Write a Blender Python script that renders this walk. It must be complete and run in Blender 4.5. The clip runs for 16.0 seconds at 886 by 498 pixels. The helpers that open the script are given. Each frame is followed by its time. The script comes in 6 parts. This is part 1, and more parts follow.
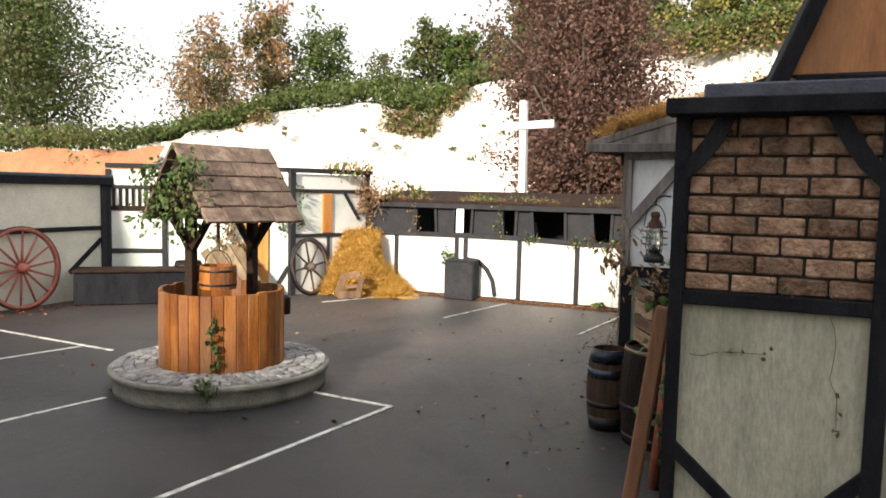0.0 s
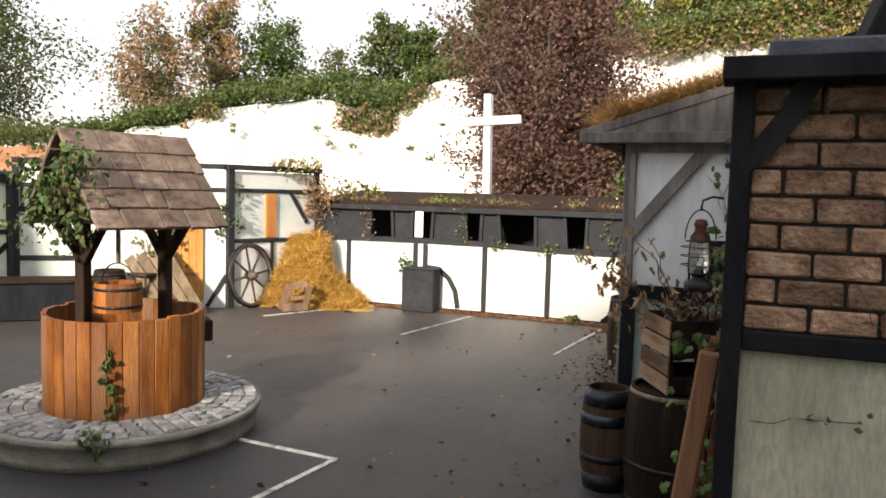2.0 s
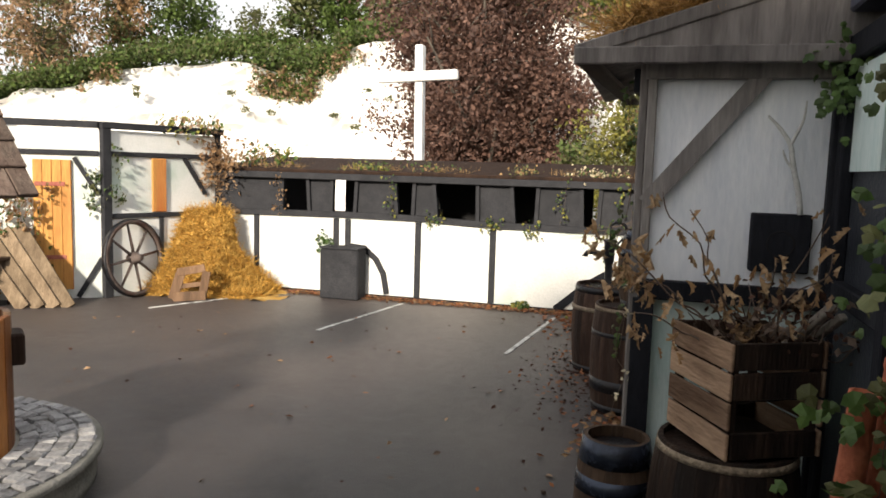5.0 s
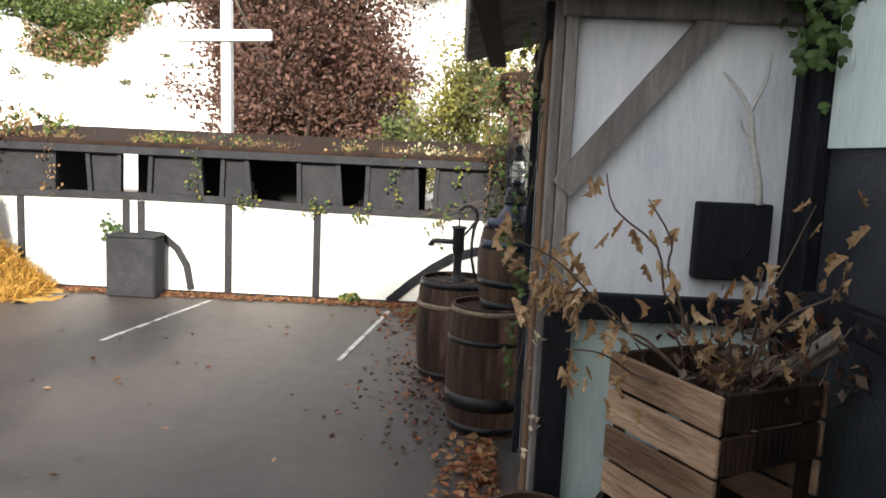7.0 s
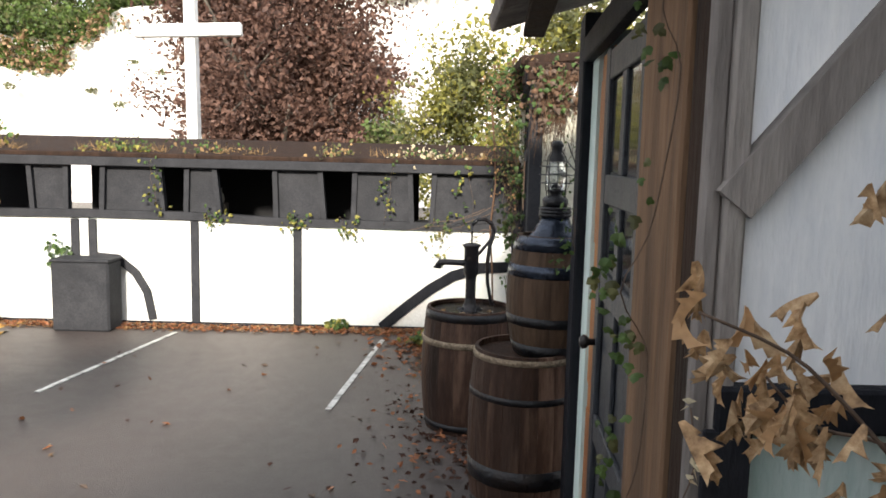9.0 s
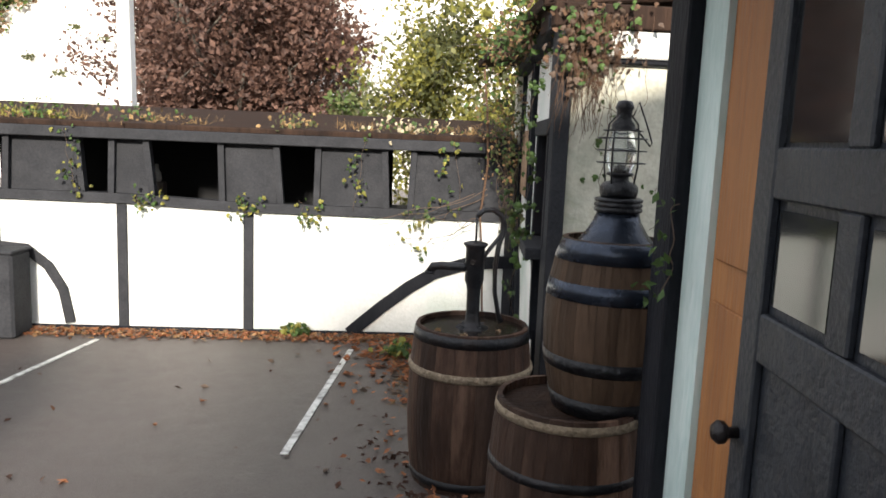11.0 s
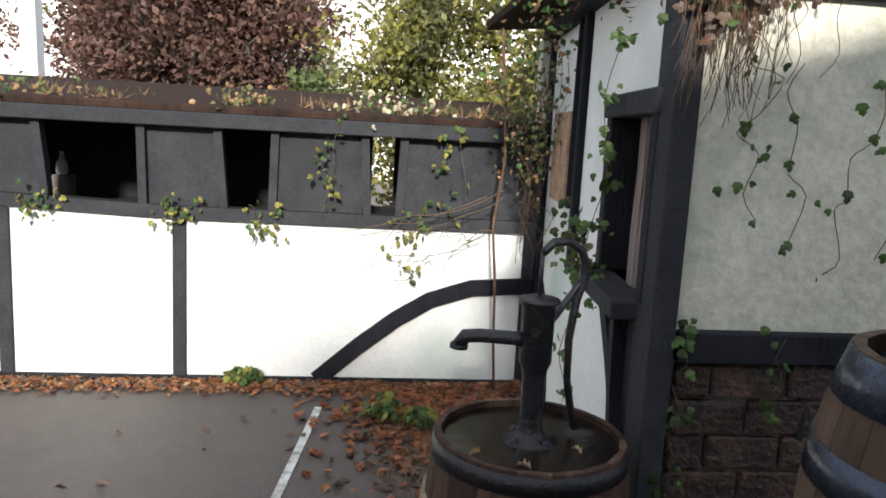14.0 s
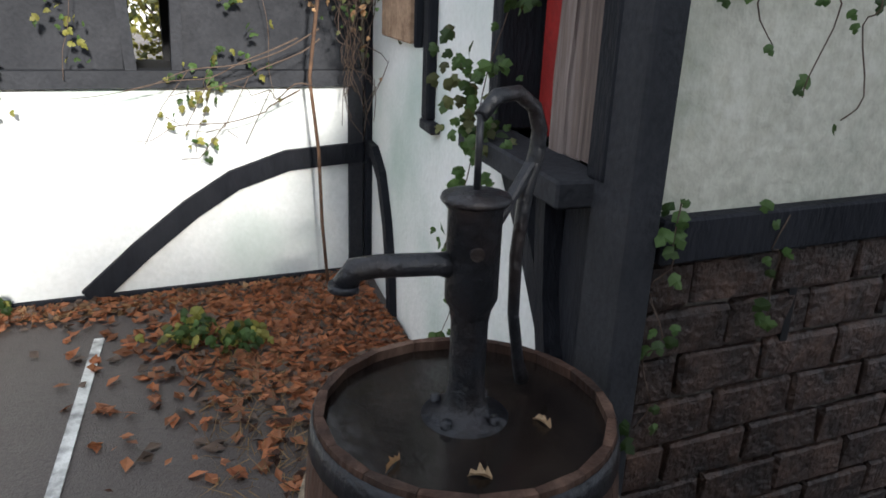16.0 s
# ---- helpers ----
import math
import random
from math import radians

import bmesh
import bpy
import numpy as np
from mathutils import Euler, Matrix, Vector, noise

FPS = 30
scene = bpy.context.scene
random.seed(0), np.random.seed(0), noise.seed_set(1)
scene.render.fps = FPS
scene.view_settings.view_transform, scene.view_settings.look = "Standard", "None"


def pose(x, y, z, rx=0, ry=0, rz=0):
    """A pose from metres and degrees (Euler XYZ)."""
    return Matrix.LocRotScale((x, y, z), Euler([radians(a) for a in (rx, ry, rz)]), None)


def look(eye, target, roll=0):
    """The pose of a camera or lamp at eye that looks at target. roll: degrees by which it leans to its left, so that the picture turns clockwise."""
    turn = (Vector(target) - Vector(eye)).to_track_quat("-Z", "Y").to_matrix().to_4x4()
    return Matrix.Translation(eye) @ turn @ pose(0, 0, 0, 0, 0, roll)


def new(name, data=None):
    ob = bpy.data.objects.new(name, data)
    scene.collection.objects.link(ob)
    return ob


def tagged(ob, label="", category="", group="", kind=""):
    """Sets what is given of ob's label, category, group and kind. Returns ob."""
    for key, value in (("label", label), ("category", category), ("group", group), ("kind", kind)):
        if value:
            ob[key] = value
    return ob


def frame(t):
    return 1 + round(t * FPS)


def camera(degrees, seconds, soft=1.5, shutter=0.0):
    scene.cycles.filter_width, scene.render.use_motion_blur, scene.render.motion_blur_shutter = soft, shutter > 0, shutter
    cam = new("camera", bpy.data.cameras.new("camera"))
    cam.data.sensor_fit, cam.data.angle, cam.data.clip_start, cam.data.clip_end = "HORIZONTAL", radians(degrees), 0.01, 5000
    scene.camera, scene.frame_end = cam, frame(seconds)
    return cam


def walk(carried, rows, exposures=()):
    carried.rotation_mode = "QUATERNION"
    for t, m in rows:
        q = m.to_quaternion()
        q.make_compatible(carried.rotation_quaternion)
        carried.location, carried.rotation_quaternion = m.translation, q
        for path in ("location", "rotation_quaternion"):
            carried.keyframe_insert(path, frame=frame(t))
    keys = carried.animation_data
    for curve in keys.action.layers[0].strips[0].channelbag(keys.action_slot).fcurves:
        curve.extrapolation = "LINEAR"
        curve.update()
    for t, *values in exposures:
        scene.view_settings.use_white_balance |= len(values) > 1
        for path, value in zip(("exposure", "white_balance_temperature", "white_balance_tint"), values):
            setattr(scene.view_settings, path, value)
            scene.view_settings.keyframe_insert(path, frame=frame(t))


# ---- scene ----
cam = camera(61.8, 16.0, soft=1.7)
PATH = [
    (0, (4.018, 2.973, 1.865), (3.191, 4.787, 1.708), 1.3),
    (0.5, (3.857, 3.268, 1.859), (3.111, 5.119, 1.733), 0.7),
    (1, (3.727, 3.538, 1.856), (3.001, 5.394, 1.685), 0.9),
    (1.5, (3.642, 3.813, 1.865), (2.89, 5.66, 1.711), 2.0),
    (2, (3.499, 4.099, 1.85), (2.778, 5.959, 1.7), 1.6),
    (2.5, (3.373, 4.378, 1.825), (2.662, 6.237, 1.632), 1.2),
    (3, (3.268, 4.651, 1.833), (2.494, 6.489, 1.688), 1.7),
    (3.5, (3.138, 4.926, 1.796), (2.439, 6.793, 1.633), 1.1),
    (4, (3.037, 5.205, 1.788), (2.342, 7.071, 1.592), 0.3),
    (4.5, (2.985, 5.464, 1.765), (2.293, 7.325, 1.529), 1.4),
    (5, (2.908, 5.701, 1.744), (2.375, 7.616, 1.529), 1.7),
    (5.2, (2.876, 5.773, 1.743), (2.45, 7.712, 1.503), 1.4),
    (7.3, (2.548, 6.862, 1.709), (2.518, 8.845, 1.447), 2.7),
    (7.5, (2.574, 6.981, 1.713), (2.53, 8.962, 1.435), 3.0),
    (8, (2.493, 7.254, 1.708), (2.491, 9.237, 1.449), 2.7),
    (8.5, (2.392, 7.468, 1.689), (2.384, 9.449, 1.414), 1.4),
    (9, (2.364, 7.733, 1.685), (2.379, 9.719, 1.447), 1.4),
    (9.2, (2.306, 7.797, 1.692), (2.326, 9.781, 1.439), 1.6),
    (11.3, (2.156, 9.029, 1.63), (2.306, 11.001, 1.328), 1.8),
    (11.5, (2.122, 9.115, 1.641), (2.292, 11.08, 1.309), 1.2),
    (12, (2.148, 9.393, 1.625), (2.304, 11.363, 1.315), 2.1),
    (12.5, (2.132, 9.649, 1.62), (2.308, 11.616, 1.305), 3.7),
    (13, (2.067, 9.888, 1.618), (2.343, 11.838, 1.275), 2.6),
    (13.5, (2.086, 10.153, 1.601), (2.263, 12.124, 1.311), 2.4),
    (14, (2.082, 10.397, 1.606), (2.301, 12.36, 1.293), 3.1),
    (14.5, (2.038, 10.649, 1.576), (2.39, 12.57, 1.146), 1.6),
    (15, (2.05, 10.89, 1.537), (2.471, 12.781, 1.039), 2.2),
    (15.5, (2.098, 11.13, 1.503), (2.605, 12.967, 0.889), 3.5),
    (16, (2.062, 11.316, 1.482), (2.82, 13.045, 0.812), 2.3),
]
walk(cam, [(t, look(eye, target, roll)) for t, eye, target, roll in PATH],
     [(0, 0.9, 6900, 11), (2.5, 0.76, 6900, 11), (5, 0.67, 6850, 11), (7.5, 1.2, 6450, 10), (9, 1.15, 6450, 10), (11.5, 0.98, 6350, 10), (12.5, 0.9, 6150, 10), (14, 0.84, 6050, 10), (16, 0.92, 5900, 9)])

# ---- light ----
SUN_UP, SUN_TURN = 21.0, 4.0        # low sun behind the walker, over the first house
world = bpy.data.worlds.new("sky")
scene.world = world
world.use_nodes = True
wn = world.node_tree
sky = wn.nodes.new("ShaderNodeTexSky")
sky.sky_type, sky.sun_disc = "NISHITA", False
sky.sun_elevation, sky.sun_rotation = radians(SUN_UP), radians(180 + SUN_TURN)
sky.air_density, sky.dust_density, sky.ozone_density = 1.0, 1.0, 1.0
# thin bright cloud over the blue, thicker in drifts
cl_co = wn.nodes.new("ShaderNodeTexCoord")
cl = wn.nodes.new("ShaderNodeTexNoise")
cl.inputs["Scale"].default_value, cl.inputs["Detail"].default_value = 2.2, 5.0
wn.links.new(cl_co.outputs["Generated"], cl.inputs["Vector"])
cl_range = wn.nodes.new("ShaderNodeMapRange")
cl_range.inputs["From Min"].default_value, cl_range.inputs["From Max"].default_value = 0.3, 0.55
cl_range.inputs["To Min"].default_value, cl_range.inputs["To Max"].default_value = 0.72, 0.95
wn.links.new(cl.outputs[0], cl_range.inputs[0])
cl_mix = wn.nodes.new("ShaderNodeMix")
cl_mix.data_type = "RGBA"
cl_mix.inputs["B"].default_value = (4.7, 4.75, 4.9, 1)
wn.links.new(cl_range.outputs[0], cl_mix.inputs["Factor"])
wn.links.new(sky.outputs[0], cl_mix.inputs["A"])
wn.links.new(cl_mix.outputs["Result"], wn.nodes["Background"].inputs[0])
wn.nodes["Background"].inputs[1].default_value = 0.15
sun_data = bpy.data.lights.new("sun", "SUN")
sun_data.energy, sun_data.angle, sun_data.color = 4.3, radians(4.5), (1.0, 0.91, 0.78)
sun = new("sun", sun_data)
s_to = Vector((math.sin(radians(SUN_TURN)), math.cos(radians(SUN_TURN)), -math.tan(radians(SUN_UP))))
sun.matrix_world = look((0, -20, 20), Vector((0, -20, 20)) + s_to)


# ---- materials ----
def material(name, stops, scale=6.0, rough=0.8, metal=0.0, bump=0.3, stretch=(1, 1, 1), detail=8.0, fine=60.0, vary=0.0,
             stain=None, spec=0.4, island=False, translucent=0.0):
    """Two scales of noise over a ramp of colours; vary: brightness per object (or per island), stain: colour and amount of large patches."""
    m = bpy.data.materials.new(name)
    m.use_nodes = True
    nt = m.node_tree
    n, l = nt.nodes, nt.links
    b = n["Principled BSDF"]
    co = n.new("ShaderNodeTexCoord")
    mp = n.new("ShaderNodeMapping")
    mp.inputs["Scale"].default_value = stretch
    l.new(co.outputs["Object"], mp.inputs[0])
    vec = mp.outputs[0]
    inf = n.new("ShaderNodeObjectInfo")
    geo = n.new("ShaderNodeNewGeometry")
    rnd = geo.outputs["Random Per Island"] if island else inf.outputs["Random"]
    sh = n.new("ShaderNodeVectorMath")
    sh.operation = "MULTIPLY_ADD"
    l.new(rnd, sh.inputs[0])
    sh.inputs[1].default_value = (17.0, 11.0, 23.0)
    l.new(vec, sh.inputs[2])
    vec = sh.outputs[0]
    no = n.new("ShaderNodeTexNoise")
    no.inputs["Scale"].default_value, no.inputs["Detail"].default_value, no.inputs["Roughness"].default_value = scale, detail, 0.65
    l.new(vec, no.inputs["Vector"])
    ra = n.new("ShaderNodeValToRGB")
    while len(ra.color_ramp.elements) < len(stops):
        ra.color_ramp.elements.new(0.5)
    for k, c in enumerate(stops):
        ra.color_ramp.elements[k].position = 0.3 + 0.4 * k / max(1, len(stops) - 1)
        ra.color_ramp.elements[k].color = (*c, 1)
    l.new(no.outputs[0], ra.inputs[0])
    col = ra.outputs[0]
    f = n.new("ShaderNodeTexNoise")
    f.inputs["Scale"].default_value, f.inputs["Detail"].default_value = fine, 4.0
    l.new(vec, f.inputs["Vector"])
    mx = n.new("ShaderNodeMix")
    mx.data_type, mx.blend_type = "RGBA", "OVERLAY"
    mx.inputs["Factor"].default_value = 0.35
    l.new(col, mx.inputs["A"])
    l.new(f.outputs[0], mx.inputs["B"])
    col = mx.outputs["Result"]
    if stain:
        big = n.new("ShaderNodeTexNoise")
        big.inputs["Scale"].default_value, big.inputs["Detail"].default_value = stain[2] if len(stain) > 2 else 1.3, 6.0
        l.new(vec, big.inputs["Vector"])
        mr = n.new("ShaderNodeMapRange")
        mr.inputs["From Min"].default_value, mr.inputs["From Max"].default_value = 0.48, 0.7
        mr.inputs["To Max"].default_value = stain[1]
        l.new(big.outputs[0], mr.inputs[0])
        ms = n.new("ShaderNodeMix")
        ms.data_type = "RGBA"
        l.new(mr.outputs[0], ms.inputs["Factor"])
        l.new(col, ms.inputs["A"])
        ms.inputs["B"].default_value = (*stain[0], 1)
        col = ms.outputs["Result"]
    if vary:
        mv = n.new("ShaderNodeMapRange")
        mv.inputs["To Min"].default_value, mv.inputs["To Max"].default_value = 1 - vary, 1 + vary
        l.new(rnd, mv.inputs[0])
        hs = n.new("ShaderNodeHueSaturation")
        l.new(mv.outputs[0], hs.inputs["Value"])
        l.new(col, hs.inputs["Color"])
        col = hs.outputs[0]
    l.new(col, b.inputs["Base Color"])
    rr = n.new("ShaderNodeMapRange")
    rr.inputs["To Min"].default_value, rr.inputs["To Max"].default_value = max(0.03, rough - 0.15), min(1, rough + 0.15)
    l.new(no.outputs[0], rr.inputs[0])
    l.new(rr.outputs[0], b.inputs["Roughness"])
    b.inputs["Metallic"].default_value = metal
    b.inputs["Specular IOR Level"].default_value = spec
    if bump:
        ad = n.new("ShaderNodeMath")
        ad.operation = "ADD"
        l.new(no.outputs[0], ad.inputs[0])
        l.new(f.outputs[0], ad.inputs[1])
        bp = n.new("ShaderNodeBump")
        bp.inputs["Strength"].default_value, bp.inputs["Distance"].default_value = bump, 0.02
        l.new(ad.outputs[0], bp.inputs["Height"])
        l.new(bp.outputs[0], b.inputs["Normal"])
    if translucent:
        tr = n.new("ShaderNodeBsdfTranslucent")
        l.new(col, tr.inputs[0])
        sm = n.new("ShaderNodeMixShader")
        sm.inputs[0].default_value = translucent
        l.new(b.outputs[0], sm.inputs[1])
        l.new(tr.outputs[0], sm.inputs[2])
        l.new(sm.outputs[0], n["Material Output"].inputs[0])
    return m


M = {}
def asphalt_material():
    """Asphalt coloured lighter brown-grey towards the boundary wall and in patches; the near yard's shade is in the
    colour.
    """
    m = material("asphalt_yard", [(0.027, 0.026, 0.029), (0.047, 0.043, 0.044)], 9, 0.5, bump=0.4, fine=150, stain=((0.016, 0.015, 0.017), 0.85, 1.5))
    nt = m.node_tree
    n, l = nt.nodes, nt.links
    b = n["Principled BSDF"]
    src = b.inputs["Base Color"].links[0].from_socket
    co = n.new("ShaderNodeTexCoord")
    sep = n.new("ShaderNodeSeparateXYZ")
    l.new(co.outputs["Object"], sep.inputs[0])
    mottle = n.new("ShaderNodeTexNoise")
    mottle.inputs["Scale"].default_value, mottle.inputs["Detail"].default_value = 0.42, 7.0
    l.new(co.outputs["Object"], mottle.inputs["Vector"])
    # near-yard shade put into the colour: lighter from y 7 to 13
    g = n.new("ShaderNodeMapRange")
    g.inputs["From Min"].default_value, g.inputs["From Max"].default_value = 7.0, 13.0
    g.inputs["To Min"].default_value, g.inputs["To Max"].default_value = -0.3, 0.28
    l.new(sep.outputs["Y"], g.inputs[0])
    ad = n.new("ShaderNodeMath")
    l.new(mottle.outputs[0], ad.inputs[0])
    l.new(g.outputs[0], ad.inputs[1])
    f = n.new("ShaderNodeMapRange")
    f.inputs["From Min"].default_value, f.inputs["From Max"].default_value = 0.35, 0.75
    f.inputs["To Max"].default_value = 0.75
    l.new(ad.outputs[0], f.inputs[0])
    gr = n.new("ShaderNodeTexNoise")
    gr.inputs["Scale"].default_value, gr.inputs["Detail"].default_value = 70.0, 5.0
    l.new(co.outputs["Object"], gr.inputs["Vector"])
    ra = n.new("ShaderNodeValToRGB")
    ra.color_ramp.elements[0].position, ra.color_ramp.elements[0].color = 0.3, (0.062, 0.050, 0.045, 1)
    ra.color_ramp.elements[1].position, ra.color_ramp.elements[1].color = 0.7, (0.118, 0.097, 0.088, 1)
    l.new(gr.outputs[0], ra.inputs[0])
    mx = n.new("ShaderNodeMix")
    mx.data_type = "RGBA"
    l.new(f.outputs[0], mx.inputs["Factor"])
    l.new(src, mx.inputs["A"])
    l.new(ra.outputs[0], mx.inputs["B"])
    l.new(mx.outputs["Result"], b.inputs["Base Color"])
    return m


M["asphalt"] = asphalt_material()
M["line"] = material("line_paint", [(0.5, 0.5, 0.47), (0.75, 0.75, 0.72)], 14, 0.8, fine=90, stain=((0.10, 0.09, 0.09), 0.85, 12))
M["white"] = material("lime_render", [(0.68, 0.70, 0.68), (0.80, 0.80, 0.78)], 3, 0.85, bump=0.25, fine=45, stain=((0.36, 0.47, 0.41), 0.75, 1.5))
M["cream"] = material("cream_render", [(0.50, 0.47, 0.37), (0.62, 0.59, 0.49)], 3, 0.85, bump=0.3, fine=40, stain=((0.36, 0.36, 0.28), 0.7, 1.6))
M["creamlight"] = material("pale_cream_render", [(0.60, 0.585, 0.49), (0.72, 0.70, 0.61)], 3, 0.85, bump=0.25, fine=40, stain=((0.46, 0.47, 0.38), 0.7, 1.4))
M["wetwood"] = material("wet_black_wood", [(0.005, 0.004, 0.004), (0.018, 0.013, 0.010)], 9, 0.2, bump=0.08, fine=30, spec=0.7)
M["mint"] = material("mint_render", [(0.48, 0.63, 0.61), (0.68, 0.76, 0.74)], 5, 0.8, stretch=(1, 1, 0.25), bump=0.25, stain=((0.26, 0.36, 0.34), 0.8, 2.4))
M["greywhite"] = material("weathered_white_boards", [(0.62, 0.66, 0.72), (0.84, 0.86, 0.88)], 5, 0.8, spec=0.25, stretch=(1, 1, 0.22), bump=0.25, stain=((0.33, 0.37, 0.43), 0.85, 1.9))
M["lowplaster"] = material("green_stained_render", [(0.36, 0.36, 0.285), (0.58, 0.57, 0.47)], 6, 0.9, spec=0.15, stretch=(1, 1, 0.3), bump=0.5, stain=((0.22, 0.235, 0.165), 0.85, 2.2))
M["black"] = material("black_painted_timber", [(0.008, 0.009, 0.012), (0.018, 0.019, 0.024)], 10, 0.65, spec=0.1, stretch=(1, 1, 0.3), bump=0.4, stain=((0.035, 0.036, 0.042), 0.5, 3))
M["charcoal"] = material("charcoal_paint", [(0.024, 0.025, 0.029), (0.044, 0.045, 0.050)], 6, 0.75, spec=0.1, bump=0.25, stain=((0.028, 0.029, 0.032), 0.6, 2))
M["greytimber"] = material("grey_timber", [(0.10, 0.09, 0.087), (0.26, 0.238, 0.225)], 9, 0.85, spec=0.12, stretch=(1, 1, 0.12), bump=0.5, stain=((0.028, 0.026, 0.028), 0.7, 2))
M["darkdoor"] = material("dark_blue_grey_paint", [(0.014, 0.017, 0.024), (0.030, 0.034, 0.043)], 7, 0.5, bump=0.3, stain=((0.05, 0.055, 0.063), 0.4, 4))
M["orangewood"] = material("orange_stained_wood", [(0.24, 0.092, 0.03), (0.38, 0.17, 0.06)], 8, 0.6, stretch=(1, 1, 0.12), bump=0.3, stain=((0.20, 0.09, 0.04), 0.6, 3))
M["tubwood"] = material("orange_stave_wood", [(0.055, 0.019, 0.008), (0.23, 0.075, 0.015), (0.44, 0.175, 0.036)], 4, 0.6, spec=0.25, stretch=(1, 1, 0.22), bump=0.35, vary=0.22, stain=((0.13, 0.095, 0.07), 0.95, 2.0))
M["oak"] = material("weathered_oak", [(0.008, 0.005, 0.004), (0.024, 0.015, 0.011), (0.075, 0.047, 0.033)], 8, 0.7, spec=0.15, stretch=(1, 1, 0.15), bump=0.6, vary=0.4, stain=((0.012, 0.010, 0.009), 0.8, 3))
M["oaktan"] = material("tan_oak_staves", [(0.034, 0.022, 0.015), (0.105, 0.068, 0.046)], 8, 0.6, spec=0.12, stretch=(1, 1, 0.15), bump=0.35, vary=0.08, stain=((0.016, 0.011, 0.009), 0.75, 2.5))
M["darkwood"] = material("dark_brown_timber", [(0.012, 0.008, 0.007), (0.045, 0.026, 0.018)], 9, 0.75, spec=0.12, stretch=(1, 1, 0.15), bump=0.5)
M["palewood"] = material("pale_crate_wood", [(0.14, 0.086, 0.055), (0.42, 0.29, 0.195)], 9, 0.8, spec=0.15, stretch=(0.2, 1, 1), bump=0.5, vary=0.3, stain=((0.06, 0.032, 0.02), 0.8, 4))
M["shingle"] = material("oak_shingle", [(0.075, 0.052, 0.043), (0.17, 0.122, 0.098), (0.32, 0.25, 0.20)], 8, 0.8, spec=0.15, bump=0.45, vary=0.25, fine=50, stain=((0.07, 0.055, 0.045), 0.75, 4))
M["brick"] = material("brown_brick", [(0.10, 0.06, 0.043), (0.34, 0.21, 0.145), (0.56, 0.42, 0.31)], 14, 0.9, spec=0.15, bump=1.0, vary=0.4, fine=45, stain=((0.07, 0.048, 0.04), 0.7, 7))
M["brickdark"] = material("dark_brick", [(0.009, 0.0065, 0.0055), (0.036, 0.020, 0.014), (0.082, 0.047, 0.032)], 11, 0.5, bump=0.8, vary=0.3, fine=45)
M["mortar"] = material("mortar", [(0.02, 0.016, 0.014), (0.05, 0.042, 0.036)], 20, 0.9, bump=0.5)
M["mortarpale"] = material("pale_mortar", [(0.09, 0.08, 0.068), (0.18, 0.16, 0.138)], 20, 0.9, bump=0.5)
M["iron"] = material("black_iron", [(0.006, 0.007, 0.009), (0.018, 0.019, 0.024)], 20, 0.36, metal=0.2, bump=0.35, stain=((0.035, 0.02, 0.014), 0.4, 9))
# blue of the reflected sky put into the black metal's base colour
M["skyblack"] = material("sky_tinted_black_band", [(0.018, 0.024, 0.036), (0.05, 0.064, 0.095)], 9, 0.26, metal=0.55, bump=0.15, stain=((0.012, 0.014, 0.02), 0.8, 5))
M["rope"] = material("rope", [(0.13, 0.10, 0.065), (0.36, 0.29, 0.21)], 40, 0.9, bump=0.8)
M["concrete"] = material("concrete", [(0.18, 0.175, 0.155), (0.30, 0.29, 0.26)], 7, 0.85, bump=0.5, stain=((0.10, 0.10, 0.08), 0.8, 2))
M["stone"] = material("grey_stone", [(0.13, 0.13, 0.135), (0.26, 0.26, 0.265), (0.36, 0.36, 0.36)], 9, 0.75, bump=0.7, vary=0.3)
M["straw"] = material("straw", [(0.20, 0.095, 0.018), (0.50, 0.285, 0.058), (0.74, 0.50, 0.15)], 5, 0.85, vary=0.5, island=True, bump=0)
M["roofstraw"] = material("roof_straw", [(0.24, 0.13, 0.04), (0.50, 0.29, 0.09)], 5, 0.85, vary=0.35, island=True, bump=0)
M["drygrass"] = material("dry_grass", [(0.13, 0.085, 0.04), (0.30, 0.19, 0.085)], 5, 0.85, vary=0.35, island=True, bump=0)
M["chalk"] = material("chalk", [(0.74, 0.73, 0.70), (0.84, 0.83, 0.81)], 0.5, 0.95, bump=0.8, fine=3, stain=((0.60, 0.58, 0.52), 0.4, 0.15))
M["grass"] = material("hill_grass", [(0.055, 0.085, 0.02), (0.12, 0.14, 0.045)], 0.6, 0.95, bump=0.6, fine=8, stain=((0.16, 0.12, 0.06), 0.6, 0.1))
M["earth"] = material("orange_earth", [(0.26, 0.11, 0.055), (0.40, 0.19, 0.10)], 0.7, 0.95, bump=0.6, fine=6)
M["bark"] = material("bark", [(0.06, 0.05, 0.04), (0.14, 0.12, 0.10)], 9, 0.9, stretch=(1, 1, 0.3), bump=0.7)
M["twig"] = material("twig", [(0.06, 0.04, 0.03), (0.13, 0.09, 0.065)], 20, 0.8, bump=0.2)
M["trimwood"] = material("brown_weathered_trim", [(0.10, 0.06, 0.037), (0.27, 0.165, 0.10)], 8, 0.8, spec=0.15, stretch=(1, 1, 0.1), bump=0.4, stain=((0.05, 0.035, 0.026), 0.8, 3))
M["wheelgrey"] = material("weathered_wheel_wood", [(0.06, 0.045, 0.04), (0.18, 0.145, 0.13)], 9, 0.85, spec=0.15, bump=0.5, stain=((0.10, 0.05, 0.042), 0.7, 4))
